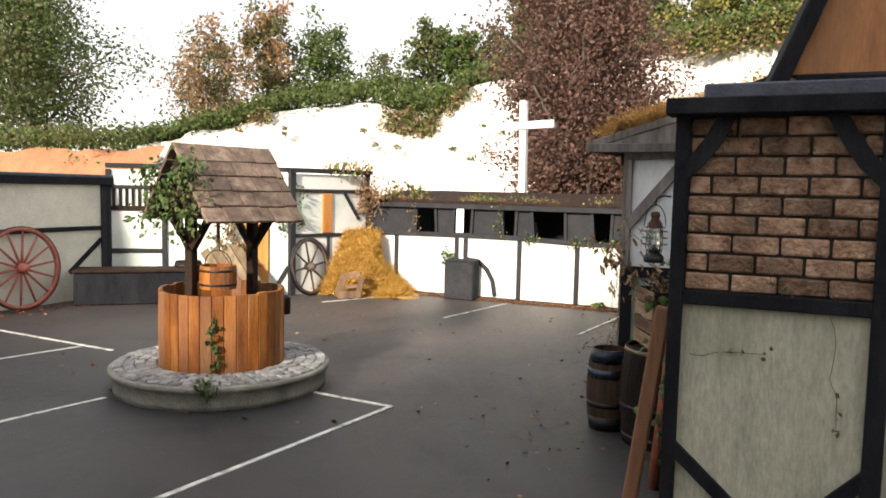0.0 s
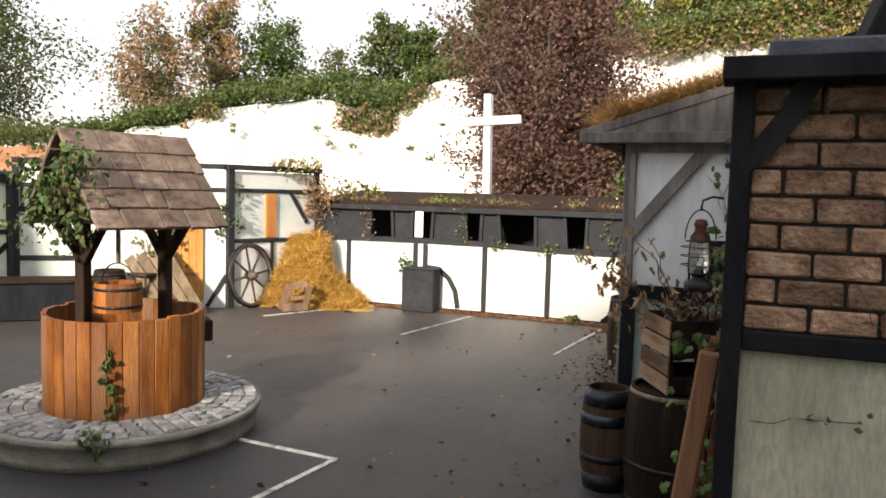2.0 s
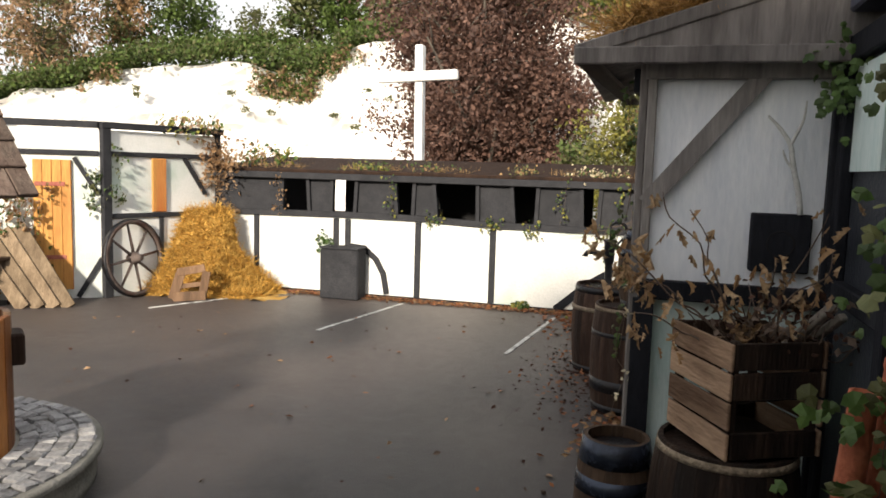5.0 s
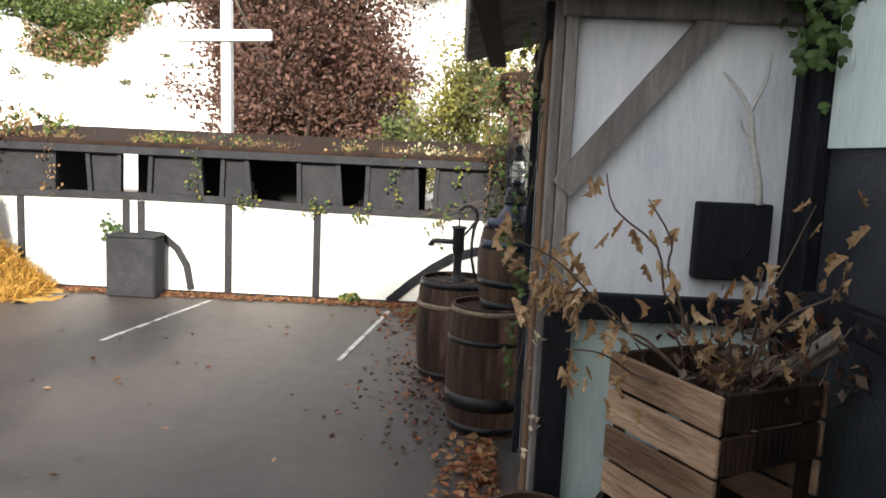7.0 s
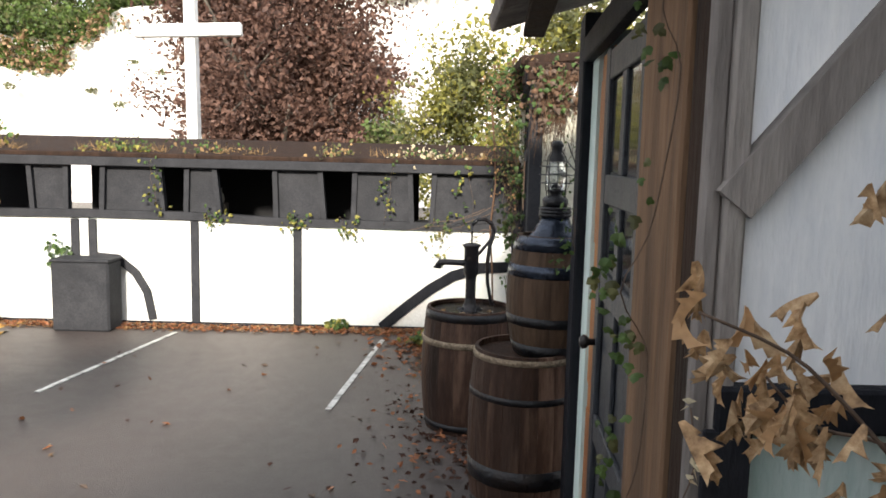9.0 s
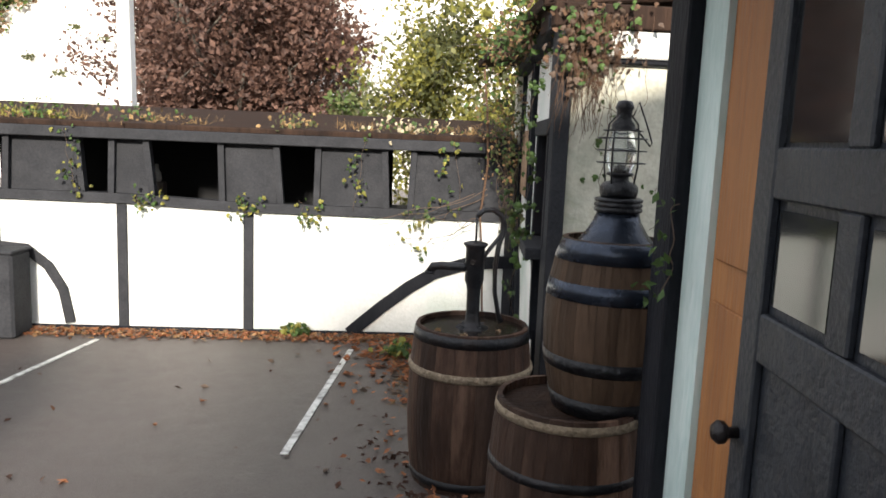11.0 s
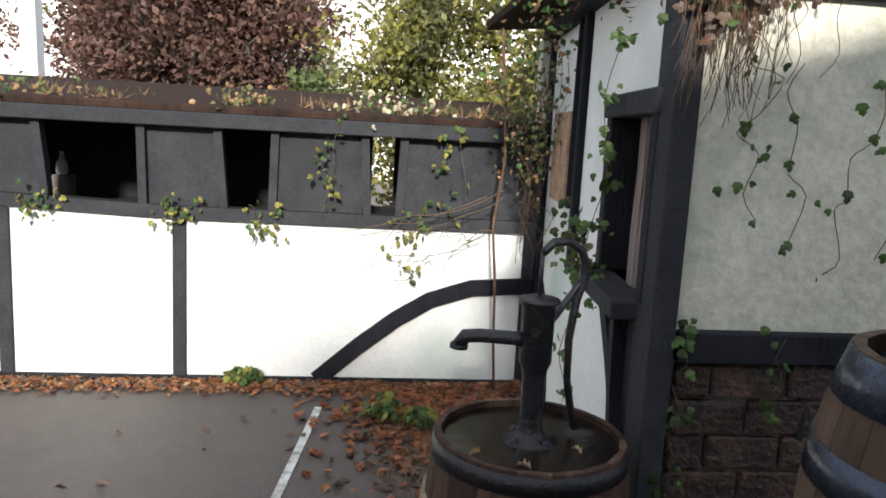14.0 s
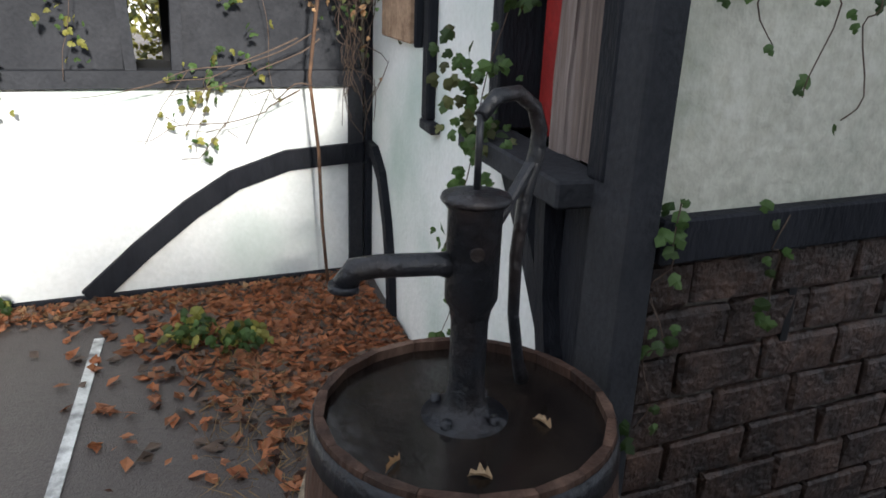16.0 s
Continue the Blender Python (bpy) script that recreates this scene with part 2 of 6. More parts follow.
M["cottage"] = material("green_stained_cream_render", [(0.42, 0.415, 0.335), (0.64, 0.62, 0.52)], 2.2, 0.9, spec=0.15, bump=0.3, fine=40, stain=((0.22, 0.26, 0.19), 0.85, 2.0))
M["boardtan"] = material("tan_weathered_boards", [(0.10, 0.07, 0.045), (0.30, 0.225, 0.15)], 9, 0.85, spec=0.15, stretch=(1, 1, 0.25), bump=0.5, vary=0.25)
M["darklitter"] = material("dark_wet_leaf", [(0.018, 0.011, 0.009), (0.07, 0.032, 0.02)], 30, 0.8, spec=0.15, bump=0, vary=0.3, island=True)
M["terracotta"] = material("terracotta", [(0.26, 0.065, 0.032), (0.42, 0.13, 0.065)], 9, 0.8, bump=0.3, stain=((0.16, 0.08, 0.06), 0.6, 5))
M["redcloth"] = material("red_paint", [(0.20, 0.008, 0.008), (0.32, 0.016, 0.013)], 8, 0.7, bump=0.1)
# near-black for insides: their lack of light is put into the colour
M["dark"] = material("unlit_interior_black", [(0.006, 0.006, 0.007), (0.012, 0.012, 0.013)], 4, 0.9, bump=0)
M["slate"] = material("blue_slate_felt", [(0.04, 0.045, 0.07), (0.09, 0.095, 0.13)], 6, 0.6, bump=0.3)
M["crosspaint"] = material("cross_white_paint", [(0.74, 0.74, 0.73), (0.82, 0.82, 0.81)], 5, 0.8, bump=0.15)
M["wheelred"] = material("faded_red_paint", [(0.30, 0.075, 0.055), (0.42, 0.15, 0.11)], 9, 0.7, bump=0.3)
M["shedorange"] = material("bright_orange_boards", [(0.42, 0.17, 0.04), (0.68, 0.36, 0.10)], 7, 0.65, stretch=(1, 1, 0.12), bump=0.3, stain=((0.50, 0.10, 0.03), 0.8, 2.5))
M["plankwood"] = material("reddish_brown_plank", [(0.11, 0.052, 0.028), (0.27, 0.135, 0.075)], 7, 0.75, stretch=(1, 1, 0.12), bump=0.4, stain=((0.07, 0.035, 0.022), 0.7, 3))
M["rust"] = material("rusty_metal", [(0.035, 0.014, 0.009), (0.11, 0.042, 0.024)], 22, 0.75, metal=0.1, bump=0.3)
M["splitboard"] = material("split_weathered_board", [(0.055, 0.042, 0.037), (0.16, 0.125, 0.11), (0.30, 0.25, 0.23)], 16, 0.85, spec=0.2, stretch=(1, 1, 0.06), bump=0.9, vary=0.2)
M["palestem"] = material("pale_dry_stem", [(0.40, 0.40, 0.38), (0.62, 0.62, 0.60)], 20, 0.85, bump=0.4)
M["rootbrown"] = material("dead_root", [(0.05, 0.028, 0.018), (0.15, 0.085, 0.05)], 20, 0.9, bump=0.2)
M["bracegrey"] = material("pale_grey_timber", [(0.14, 0.128, 0.122), (0.33, 0.305, 0.29)], 9, 0.85, spec=0.15, stretch=(1, 1, 0.15), bump=0.45, stain=((0.07, 0.062, 0.06), 0.6, 3))
M["oakworn"] = material("worn_reddish_oak", [(0.016, 0.009, 0.007), (0.06, 0.033, 0.023), (0.17, 0.105, 0.075)], 7, 0.7, spec=0.2, stretch=(1, 1, 0.18), bump=0.5, vary=0.3, stain=((0.014, 0.010, 0.009), 0.8, 3))
M["greywood"] = material("silvered_wood", [(0.16, 0.14, 0.12), (0.30, 0.27, 0.235)], 9, 0.8, stretch=(1, 1, 0.25), bump=0.5, vary=0.15)


def leafmat(name, a, b):
    return material(name, [a, b], 4, 0.6, vary=0.45, island=True, bump=0, translucent=0.35)


M["ivy"] = leafmat("ivy_leaf", (0.035, 0.075, 0.018), (0.10, 0.16, 0.045))
M["hedge"] = leafmat("hedge_leaf", (0.05, 0.095, 0.018), (0.12, 0.17, 0.04))
M["copper"] = leafmat("copper_beech_leaf", (0.032, 0.018, 0.016), (0.24, 0.135, 0.10))
M["pinkleaf"] = leafmat("pale_autumn_leaf", (0.24, 0.15, 0.08), (0.42, 0.28, 0.17))
M["olive"] = leafmat("olive_leaf", (0.07, 0.085, 0.03), (0.15, 0.15, 0.06))
M["greenleaf"] = leafmat("green_leaf", (0.05, 0.085, 0.025), (0.11, 0.15, 0.04))
M["yellowleaf"] = leafmat("yellow_green_leaf", (0.14, 0.15, 0.03), (0.32, 0.29, 0.07))
M["deadleaf"] = leafmat("dead_orange_leaf", (0.19, 0.10, 0.042), (0.42, 0.26, 0.13))
M["litter"] = leafmat("fallen_leaf", (0.19, 0.065, 0.03), (0.44, 0.19, 0.085))
M["crisp"] = material("crisp_brown_leaf", [(0.11, 0.058, 0.028), (0.40, 0.26, 0.14), (0.62, 0.47, 0.30)], 30, 0.7, vary=0.25, bump=0.3, translucent=0.3)
M["crispred"] = leafmat("red_brown_leaf", (0.22, 0.07, 0.03), (0.46, 0.18, 0.075))
M["paleleaf"] = leafmat("pale_hop_flower", (0.45, 0.38, 0.24), (0.62, 0.55, 0.40))


def glass_material():
    m = bpy.data.materials.new("lamp_glass")
    m.use_nodes = True
    b = m.node_tree.nodes["Principled BSDF"]
    b.inputs["Base Color"].default_value = (0.86, 0.9, 0.9, 1)
    b.inputs["Transmission Weight"].default_value = 0.85
    b.inputs["Roughness"].default_value = 0.12
    return m


M["glass"] = glass_material()
p = bpy.data.materials.new("dark_window_glass")
p.use_nodes = True
p.node_tree.nodes["Principled BSDF"].inputs["Base Color"].default_value = (0.012, 0.014, 0.016, 1)
p.node_tree.nodes["Principled BSDF"].inputs["Roughness"].default_value = 0.08
M["pane"] = p


# ---- builders ----
def part(name, bm, mat, parent=None, label=""):
    """Links a bmesh (or a mesh) as one mesh object, under its thing if one is given."""
    if isinstance(bm, bpy.types.Mesh):
        me = bm
    else:
        me = bpy.data.meshes.new(name)
        bm.normal_update()
        bm.to_mesh(me)
        bm.free()
    if not me.materials:
        me.materials.append(M[mat] if isinstance(mat, str) else mat)
    ob = new(name, me)
    if parent is not None:
        ob.parent = parent
        ob.matrix_parent_inverse = parent.matrix_basis.inverted()
    if label:
        ob["label"] = label
    return ob


def thing(name, at, label, category, group="", turn=0.0, kind=""):
    ob = new(name)
    ob.empty_display_size = 0.1
    ob.matrix_basis = pose(*at, 0, 0, turn)
    return tagged(ob, label, category, group, kind)


def add_box(bm, size, m=None, bevel=0.0):
    """A box of that size about the origin, moved by m, with bevelled edges."""
    r = bmesh.ops.create_cube(bm, size=1.0, matrix=(m or Matrix()) @ Matrix.Diagonal((*size, 1)))
    if bevel:
        es = list({e for v in r["verts"] for e in v.link_edges})
        bmesh.ops.bevel(bm, geom=es, offset=min(bevel, min(size) * 0.3), segments=1, affect="EDGES", clamp_overlap=True)
    return bm


def along(p0, p1, up=(0, 0, 1)):
    """A frame at p0 whose z runs to p1."""
    p0, p1 = Vector(p0), Vector(p1)
    z = (p1 - p0).normalized()
    x = Vector(up).cross(z)
    if x.length < 1e-4:
        x = Vector((1, 0, 0)).cross(z)
        if x.length < 1e-4:
            x = Vector((0, 1, 0))
    x.normalize()
    y = z.cross(x)
    m = Matrix((x, y, z)).transposed().to_4x4()
    m.translation = p0
    return m, (p1 - p0).length


def beam(p0, p1, w, d, bevel=0.006, bm=None, up=(0, 0, 1)):
    """A squared timber from p0 to p1, w across and d in the direction nearest up."""
    m, ln = along(p0, p1, up)
    return add_box(bm or bmesh.new(), (w, d, ln), m @ Matrix.Translation((0, 0, ln / 2)), bevel)


def lathe(profile, seg=32, bm=None, m=None, wobble=0.0):
    bm = bm or bmesh.new()
    m = m or Matrix()
    rings = []
    for r, z in profile:
        if r < 1e-5:
            rings.append([bm.verts.new(m @ Vector((0, 0, z)))])
        else:
            rings.append([bm.verts.new(m @ Vector((r * math.cos(2 * math.pi * k / seg), r * math.sin(2 * math.pi * k / seg), z))) for k in range(seg)])
    for a, b in zip(rings, rings[1:]):
        for k in range(seg):
            q = [a[k % len(a)], a[(k + 1) % len(a)], b[(k + 1) % len(b)], b[k % len(b)]]
            q = list(dict.fromkeys(q))
            if len(q) > 2:
                bm.faces.new(q)
    for f in bm.faces:
        f.smooth = True
    return bm


def tube(points, radius, seg=8, bm=None):
    """A round bar through the points; radius is one number or one per point."""
    bm = bm or bmesh.new()
    pts = [Vector(q) for q in points]
    rs = radius if isinstance(radius, (list, tuple)) else [radius] * len(pts)
    rings = []
    for k, q in enumerate(pts):
        d = (pts[min(k + 1, len(pts) - 1)] - pts[max(k - 1, 0)]).normalized()
        m, _ = along(q, q + d, (0.13, 0.31, 0.94))
        rings.append([bm.verts.new(m @ Vector((rs[k] * math.cos(2 * math.pi * j / seg), rs[k] * math.sin(2 * math.pi * j / seg), 0))) for j in range(seg)])
    for a, b in zip(rings, rings[1:]):
        for j in range(seg):
            f = bm.faces.new((a[j], a[(j + 1) % seg], b[(j + 1) % seg], b[j]))
            f.smooth = True
    if seg > 2:
        bm.faces.new(rings[0][::-1])
        bm.faces.new(rings[-1])
    return bm


def bent(points, radius, seg=6, bm=None):
    """A round bar on a smooth curve through the points."""
    p = [Vector(q) for q in points]
    n = len(p)
    rs = radius if isinstance(radius, (list, tuple)) else [radius] * n
    out, rad = [], []
    for k in range(n - 1):
        a, b, c, d = p[max(k - 1, 0)], p[k], p[k + 1], p[min(k + 2, n - 1)]
        for j in range(3):
            t = j / 3
            out.append(0.5 * (2 * b + (c - a) * t + (2 * a - 5 * b + 4 * c - d) * t * t + (3 * b - a - 3 * c + d) * t ** 3))
            rad.append(rs[k] + (rs[k + 1] - rs[k]) * t)
    return tube(out + [p[-1]], rad + [rs[-1]], seg, bm)


def strip(points, w, d, normal, bm=None):
    """A timber bent through the points, w wide in the wall's plane and d deep along its normal."""
    bm = bm or bmesh.new()
    nn = Vector(normal).normalized()
    pts = [Vector(q) for q in points]
    rings = []
    for k, q in enumerate(pts):
        t = (pts[min(k + 1, len(pts) - 1)] - pts[max(k - 1, 0)]).normalized()
        s = nn.cross(t).normalized() * w / 2
        rings.append([bm.verts.new(q + a + b) for a, b in ((s, nn * 0), (s, nn * d), (-s, nn * d), (-s, nn * 0))])
    for a, b in zip(rings, rings[1:]):
        for j in range(4):
            bm.faces.new((a[j], a[(j + 1) % 4], b[(j + 1) % 4], b[j]))
    bm.faces.new(rings[0][::-1])
    bm.faces.new(rings[-1])
    return bm


class Face:
    """An upright wall plane: u runs along it to the right as seen from its front, d stands out from it."""

    def __init__(self, a, b):
        self.a, self.b = Vector((*a, 0)), Vector((*b, 0))
        self.len = (self.b - self.a).length
        self.u = (self.b - self.a).normalized()
        self.n = Vector((self.u.y, -self.u.x, 0))

    def at(self, u, z, d=0.0):
        return self.a + self.u * u + self.n * d + Vector((0, 0, z))

    def box(self, u0, u1, z0, z1, d0, d1, bevel=0.006, bm=None):
        m = Matrix((self.u, self.n, Vector((0, 0, 1)))).transposed().to_4x4()
        m.translation = self.at((u0 + u1) / 2, (z0 + z1) / 2, (d0 + d1) / 2)
        return add_box(bm or bmesh.new(), (abs(u1 - u0), abs(d1 - d0), abs(z1 - z0)), m, bevel)

    def bar(self, u0, z0, u1, z1, w, d0, d1, bevel=0.006):
        return strip([self.at(u0 + (u1 - u0) * k / 4 , z0 + (z1 - z0) * k / 4, d0) for k in range(5)], w, d1 - d0, self.n)

    def solid(self, holes, z0, z1, u0, u1, d0, d1, bm=None):
        """A slab with rectangular holes through it, made of boxes round them (holes side by side in u, not overlapping)."""
        bm = bm or bmesh.new()
        x = u0
        for h0, h1, g0, g1 in sorted(holes):
            if h0 > x:
                self.box(x, h0, z0, z1, d0, d1, 0, bm)
            if g0 > z0:
                self.box(h0, h1, z0, g0, d0, d1, 0, bm)
            if g1 < z1:
                self.box(h0, h1, g1, z1, d0, d1, 0, bm)
            x = h1
        if x < u1:
            self.box(x, u1, z0, z1, d0, d1, 0, bm)
        return bm


def leaf_cloud(centres, size, count, spread, rng, flat=0.0, droop=0.0):
    """Many small pointed leaves round the centres, as one mesh."""
    c = np.asarray(centres, float)
    k = rng.integers(0, len(c), count)
    o = c[k] + rng.normal(0, 1, (count, 3)) * np.asarray(spread)
    a = rng.normal(0, 1, (count, 3))
    a[:, 2] = a[:, 2] * (1 - flat) - droop
    a /= np.linalg.norm(a, axis=1)[:, None] + 1e-9
    b = np.cross(a, rng.normal(0, 1, (count, 3)) * (1 - flat) + np.array([0, 0, 1.0]) * flat)
    b /= np.linalg.norm(b, axis=1)[:, None] + 1e-9
    nrm = np.cross(a, b)
    s = (size * rng.uniform(0.6, 1.35, count))[:, None]
    v = np.stack([o - a * s * 0.5, o + b * s * 0.32 - nrm * s * 0.08, o + a * s * 0.6, o - b * s * 0.32 - nrm * s * 0.08], 1).reshape(-1, 3)
    i = np.arange(count)[:, None] * 4
    faces = np.concatenate([i + [0, 1, 2], i + [0, 2, 3]]).tolist()
    me = bpy.data.meshes.new("leaves")
    me.from_pydata(v.tolist(), [], faces)
    return me


LOBES = ((0.0, -0.5), (0.34, -0.42), (0.52, 0.0), (0.24, 0.12), (0.3, 0.3), (0.0, 0.62), (-0.3, 0.3), (-0.24, 0.12), (-0.52, 0.0), (-0.34, -0.42))


def lobed_leaves(centres, size, count, spread, rng, face=None):
    """Five-lobed leaves round the centres, as one mesh; face: the way they mostly look."""
    c = np.asarray(centres, float)
    o = c[rng.integers(0, len(c), count)] + rng.normal(0, 1, (count, 3)) * np.asarray(spread)
    nrm = rng.normal(0, 0.55, (count, 3)) + np.asarray(face if face is not None else (-0.5, -0.8, 0.25), float)
    nrm /= np.linalg.norm(nrm, axis=1)[:, None]
    a = rng.normal(0, 0.7, (count, 3)) - np.array([0, 0, 1.0])
    a -= nrm * (a * nrm).sum(1)[:, None]
    a /= np.linalg.norm(a, axis=1)[:, None] + 1e-9
    b = np.cross(nrm, a)
    s = (size * rng.uniform(0.55, 1.25, count))[:, None]
    v = [o + nrm * s * 0.1]
    for x, y in LOBES:
        v.append(o + b * s * x + a * s * y - nrm * s * (0.28 * (x * x + y * y) + rng.normal(0, 0.04, (count, 1))))
    v = np.stack(v, 1).reshape(-1, 3)
    i = np.arange(count)[:, None] * 11
    faces = np.concatenate([i + [0, 1 + k, 1 + (k + 1) % 10] for k in range(10)]).tolist()
    me = bpy.data.meshes.new("leaves")
    me.from_pydata(v.tolist(), [], faces)
    return me


def blades(base, direction, length, width, rng, spread=0.5):
    """Straws: thin triangles from the base points."""
    o = np.asarray(base, float)
    n = len(o)
    d = np.asarray(direction, float) + rng.normal(0, spread, (n, 3))
    d /= np.linalg.norm(d, axis=1)[:, None]
    s = np.cross(d, rng.normal(0, 1, (n, 3)))
    s /= np.linalg.norm(s, axis=1)[:, None] + 1e-9
    ln = (length * rng.uniform(0.5, 1.4, n))[:, None]
    v = np.stack([o + s * width, o - s * width, o + d * ln], 1).reshape(-1, 3)
    me = bpy.data.meshes.new("blades")
    me.from_pydata(v.tolist(), [], (np.arange(n)[:, None] * 3 + [0, 1, 2]).tolist())
    return me


# ---- ground and distance ----
def cliff_top(x):
    """Height of the quarry's edge along it."""
    return float(np.interp(x, (-40, -24.2, -23.6, -22, -18.4, -17.9, -13.5, -12.5, -10.5, -9.2, -6.7, -1, 6, 14, 40), (2.2, 2.5, 3.6, 3.9, 4.85, 5.2, 5.9, 5.55, 5.35, 6.55, 6.95, 7.8, 9, 10, 11)))


def cliff_line(x):
    return float(np.interp(x, (-40, -24, -18, -12, 0, 40), (27, 28.5, 30.5, 34, 35.5, 37)))


def ground_mesh():
    bm = bmesh.new()
    xs = [-600, -200, -60, -25, -12, -6, 0, 6, 12, 25, 60, 200, 600]
    ys = [-600, -200, -60, -20, -8, 0, 4, 8, 12, 16, 24, 60, 200, 600]
    g = [[bm.verts.new((x, y, 0)) for x in xs] for y in ys]
    for a, b in zip(g, g[1:]):
        for k in range(len(xs) - 1):
            bm.faces.new((a[k], a[k + 1], b[k + 1], b[k]))
    return bm


tagged(part("ground", ground_mesh(), "asphalt"), "dark worn asphalt yard, damp in places, near shade in its colour", "ground", kind="structure")


def paint_line(a, b, w=0.042):
    ob = part("painted_line", beam((a[0], a[1], 0.0035), (b[0], b[1], 0.0035), w, 0.007, 0, up=(0, 0, 1)), "line")
    return tagged(ob, "worn white painted parking line on asphalt", "road marking", "parking lines", kind="structure")


for a, b in (((1.87, 14.5), (1.655, 12.55)), ((-0.1, 14.62), (-0.42, 12.78)), ((-2.2, 14.2), (-2.75, 13.1)), ((1.06, 8.48), (0.1, 8.55)),
             ((1.045, 8.48), (0.7, 5.9)), ((-1.25, 7.52), (-1.45, 6.4)), ((-2.7, 8.87), (-4.9, 9.0)), ((-3.17, 8.85), (-3.4, 7.8))):
    paint_line(a, b)


def hillside():
    """The slope above and behind the quarry's edge."""
    bm = bmesh.new()
    xs = np.linspace(-90, 70, 81)
    g = []
    for r in range(22):
        row = []
        for x in xs:
            y = cliff_line(x) + 0.3 + 0.18 * r * r + r * 0.4
            z = cliff_top(x) - 0.05 + (0.9 * (1 - math.exp(-r / 3)) + 0.055 * r * r * 0.3) * (0.6 + 0.4 * min(1, max(0, (x + 30) / 30)))
            z += 0.35 * noise.noise(Vector((x * 0.3, y * 0.3, 0))) * min(1, r / 3)
            row.append(bm.verts.new((x, y, z)))
        g.append(row)
    for a, b in zip(g, g[1:]):
        for k in range(len(xs) - 1):
            bm.faces.new((a[k], a[k + 1], b[k + 1], b[k])).smooth = True
    return bm


tagged(part("hillside", hillside(), "grass"), "rough grassy hillside above the chalk quarry", "hill", kind="structure")


def cliff():
    bm = bmesh.new()
    xs = np.linspace(-26, 60, 260)
    g = []
    for r in range(24):
        f = r / 23
        row = []
        for x in xs:
            z = f * cliff_top(x)
            q = Vector((x * 0.55, z * 0.9, 3.1))
            y = cliff_line(x) - 1.6 * (1 - f) + 0.55 * noise.fractal(q, 1.0, 2.0, 4) + 0.18 * noise.noise(Vector((x * 2.3, z * 3.1, 0)))
            if r == 23:
                z += 0.25 * noise.noise(Vector((x * 0.9, 0, 7)))
            row.append(bm.verts.new((x, y, z)))
        g.append(row)
    for a, b in zip(g, g[1:]):
        for k in range(len(xs) - 1):
            bm.faces.new((a[k], a[k + 1], b[k + 1], b[k]))
    return bm


tagged(part("chalk_cliff", cliff(), "chalk"), "sunlit white chalk quarry face", "cliff", kind="structure")


def bank():
    """The earth bank to the left of the chalk."""
    bm = bmesh.new()
    xs, g = np.linspace(-70, -21.0, 60), []
    for r in range(12):
        f = r / 11
        row = []
        for x in xs:
            z = f * (3.45 + 0.25 * noise.noise(Vector((x * 0.4, 0, 9))))
            y = 24.5 + f * 3.4 + 0.4 * noise.noise(Vector((x * 0.5, z, 1)))
            row.append(bm.verts.new((x, y, z + 0.15 * noise.noise(Vector((x * 0.8, y, 4))))))
        g.append(row)
    for a, b in zip(g, g[1:]):
        for k in range(len(xs) - 1):
            bm.faces.new((a[k], a[k + 1], b[k + 1], b[k])).smooth = True
    return bm


tagged(part("earth_bank", bank(), "earth"), "bare orange-brown earth bank", "bank", kind="structure")


def sun_block(x0, x1, height):
    """An unseen plain building added behind the start of the walk to keep the low sun off the near ground."""
    f = Face((x1, 0.8), (x0, 0.8))
    return f.box(0, f.len, 0, height, -6, 0, 0)


# both walls are out of view, added only for their shade
tagged(part("wall_south", sun_block(0.35, 12, 5.85), "cream"), "unseen plain tall rendered wall added behind the yard to shade it", "wall", kind="structure")
tagged(part("wall_south", sun_block(-9, 0.345, 3.05), "cream"), "unseen plain low rendered wall added behind the yard to shade it", "wall", kind="structure")


# ---- the right-hand row of timber-framed buildings ----
def post_parts(parent, face, posts, mat="black", name="post"):
    for u0, u1, z0, z1, d in posts:
        part(name, face.box(u0, u1, z0, z1, 0.0, d), mat, parent)


def brick_rows(u0, u1, z0, z1, bw, bh, joint, skip=None):
    """Corners of the bricks of a running bond."""
    out, row, z = [], 0, z0
    while z + bh * 0.6 < z1:
        u = u0 - (bw / 2 if row % 2 else 0)
        while u < u1:
            a, b = max(u, u0), min(u + bw - joint, u1)
            if b - a > 0.03 and not (skip and skip((a + b) / 2, z + bh / 2)):
                out.append((a, b, z, min(z + bh - joint, z1)))
            u += bw
        row, z = row + 1, z + bh
    return out


def lay_bricks(parent, face, rows, mat, proud, rng):
    cache = {}
    for a, b, z0, z1 in rows:
        key = (round(b - a, 2), round(z1 - z0, 3), rng.integers(0, 3))
        if key not in cache:
            bm = add_box(bmesh.new(), (b - a, 0.03, z1 - z0), None, 0.008)
            for v in bm.verts:
                v.co += Vector(rng.normal(0, 0.0022, 3))
            me = bpy.data.meshes.new("brick")
            bm.to_mesh(me)
            bm.free()
            me.materials.append(M[mat])
            cache[key] = me
        ob = new("brick", cache[key])
        m = Matrix((face.u, face.n, Vector((0, 0, 1)))).transposed().to_4x4()
        m.translation = face.at((a + b) / 2, (z0 + z1) / 2, proud + rng.uniform(-0.004, 0.004))
        ob.parent = parent
        ob.matrix_parent_inverse = parent.matrix_world.inverted()
        ob.matrix_basis = m


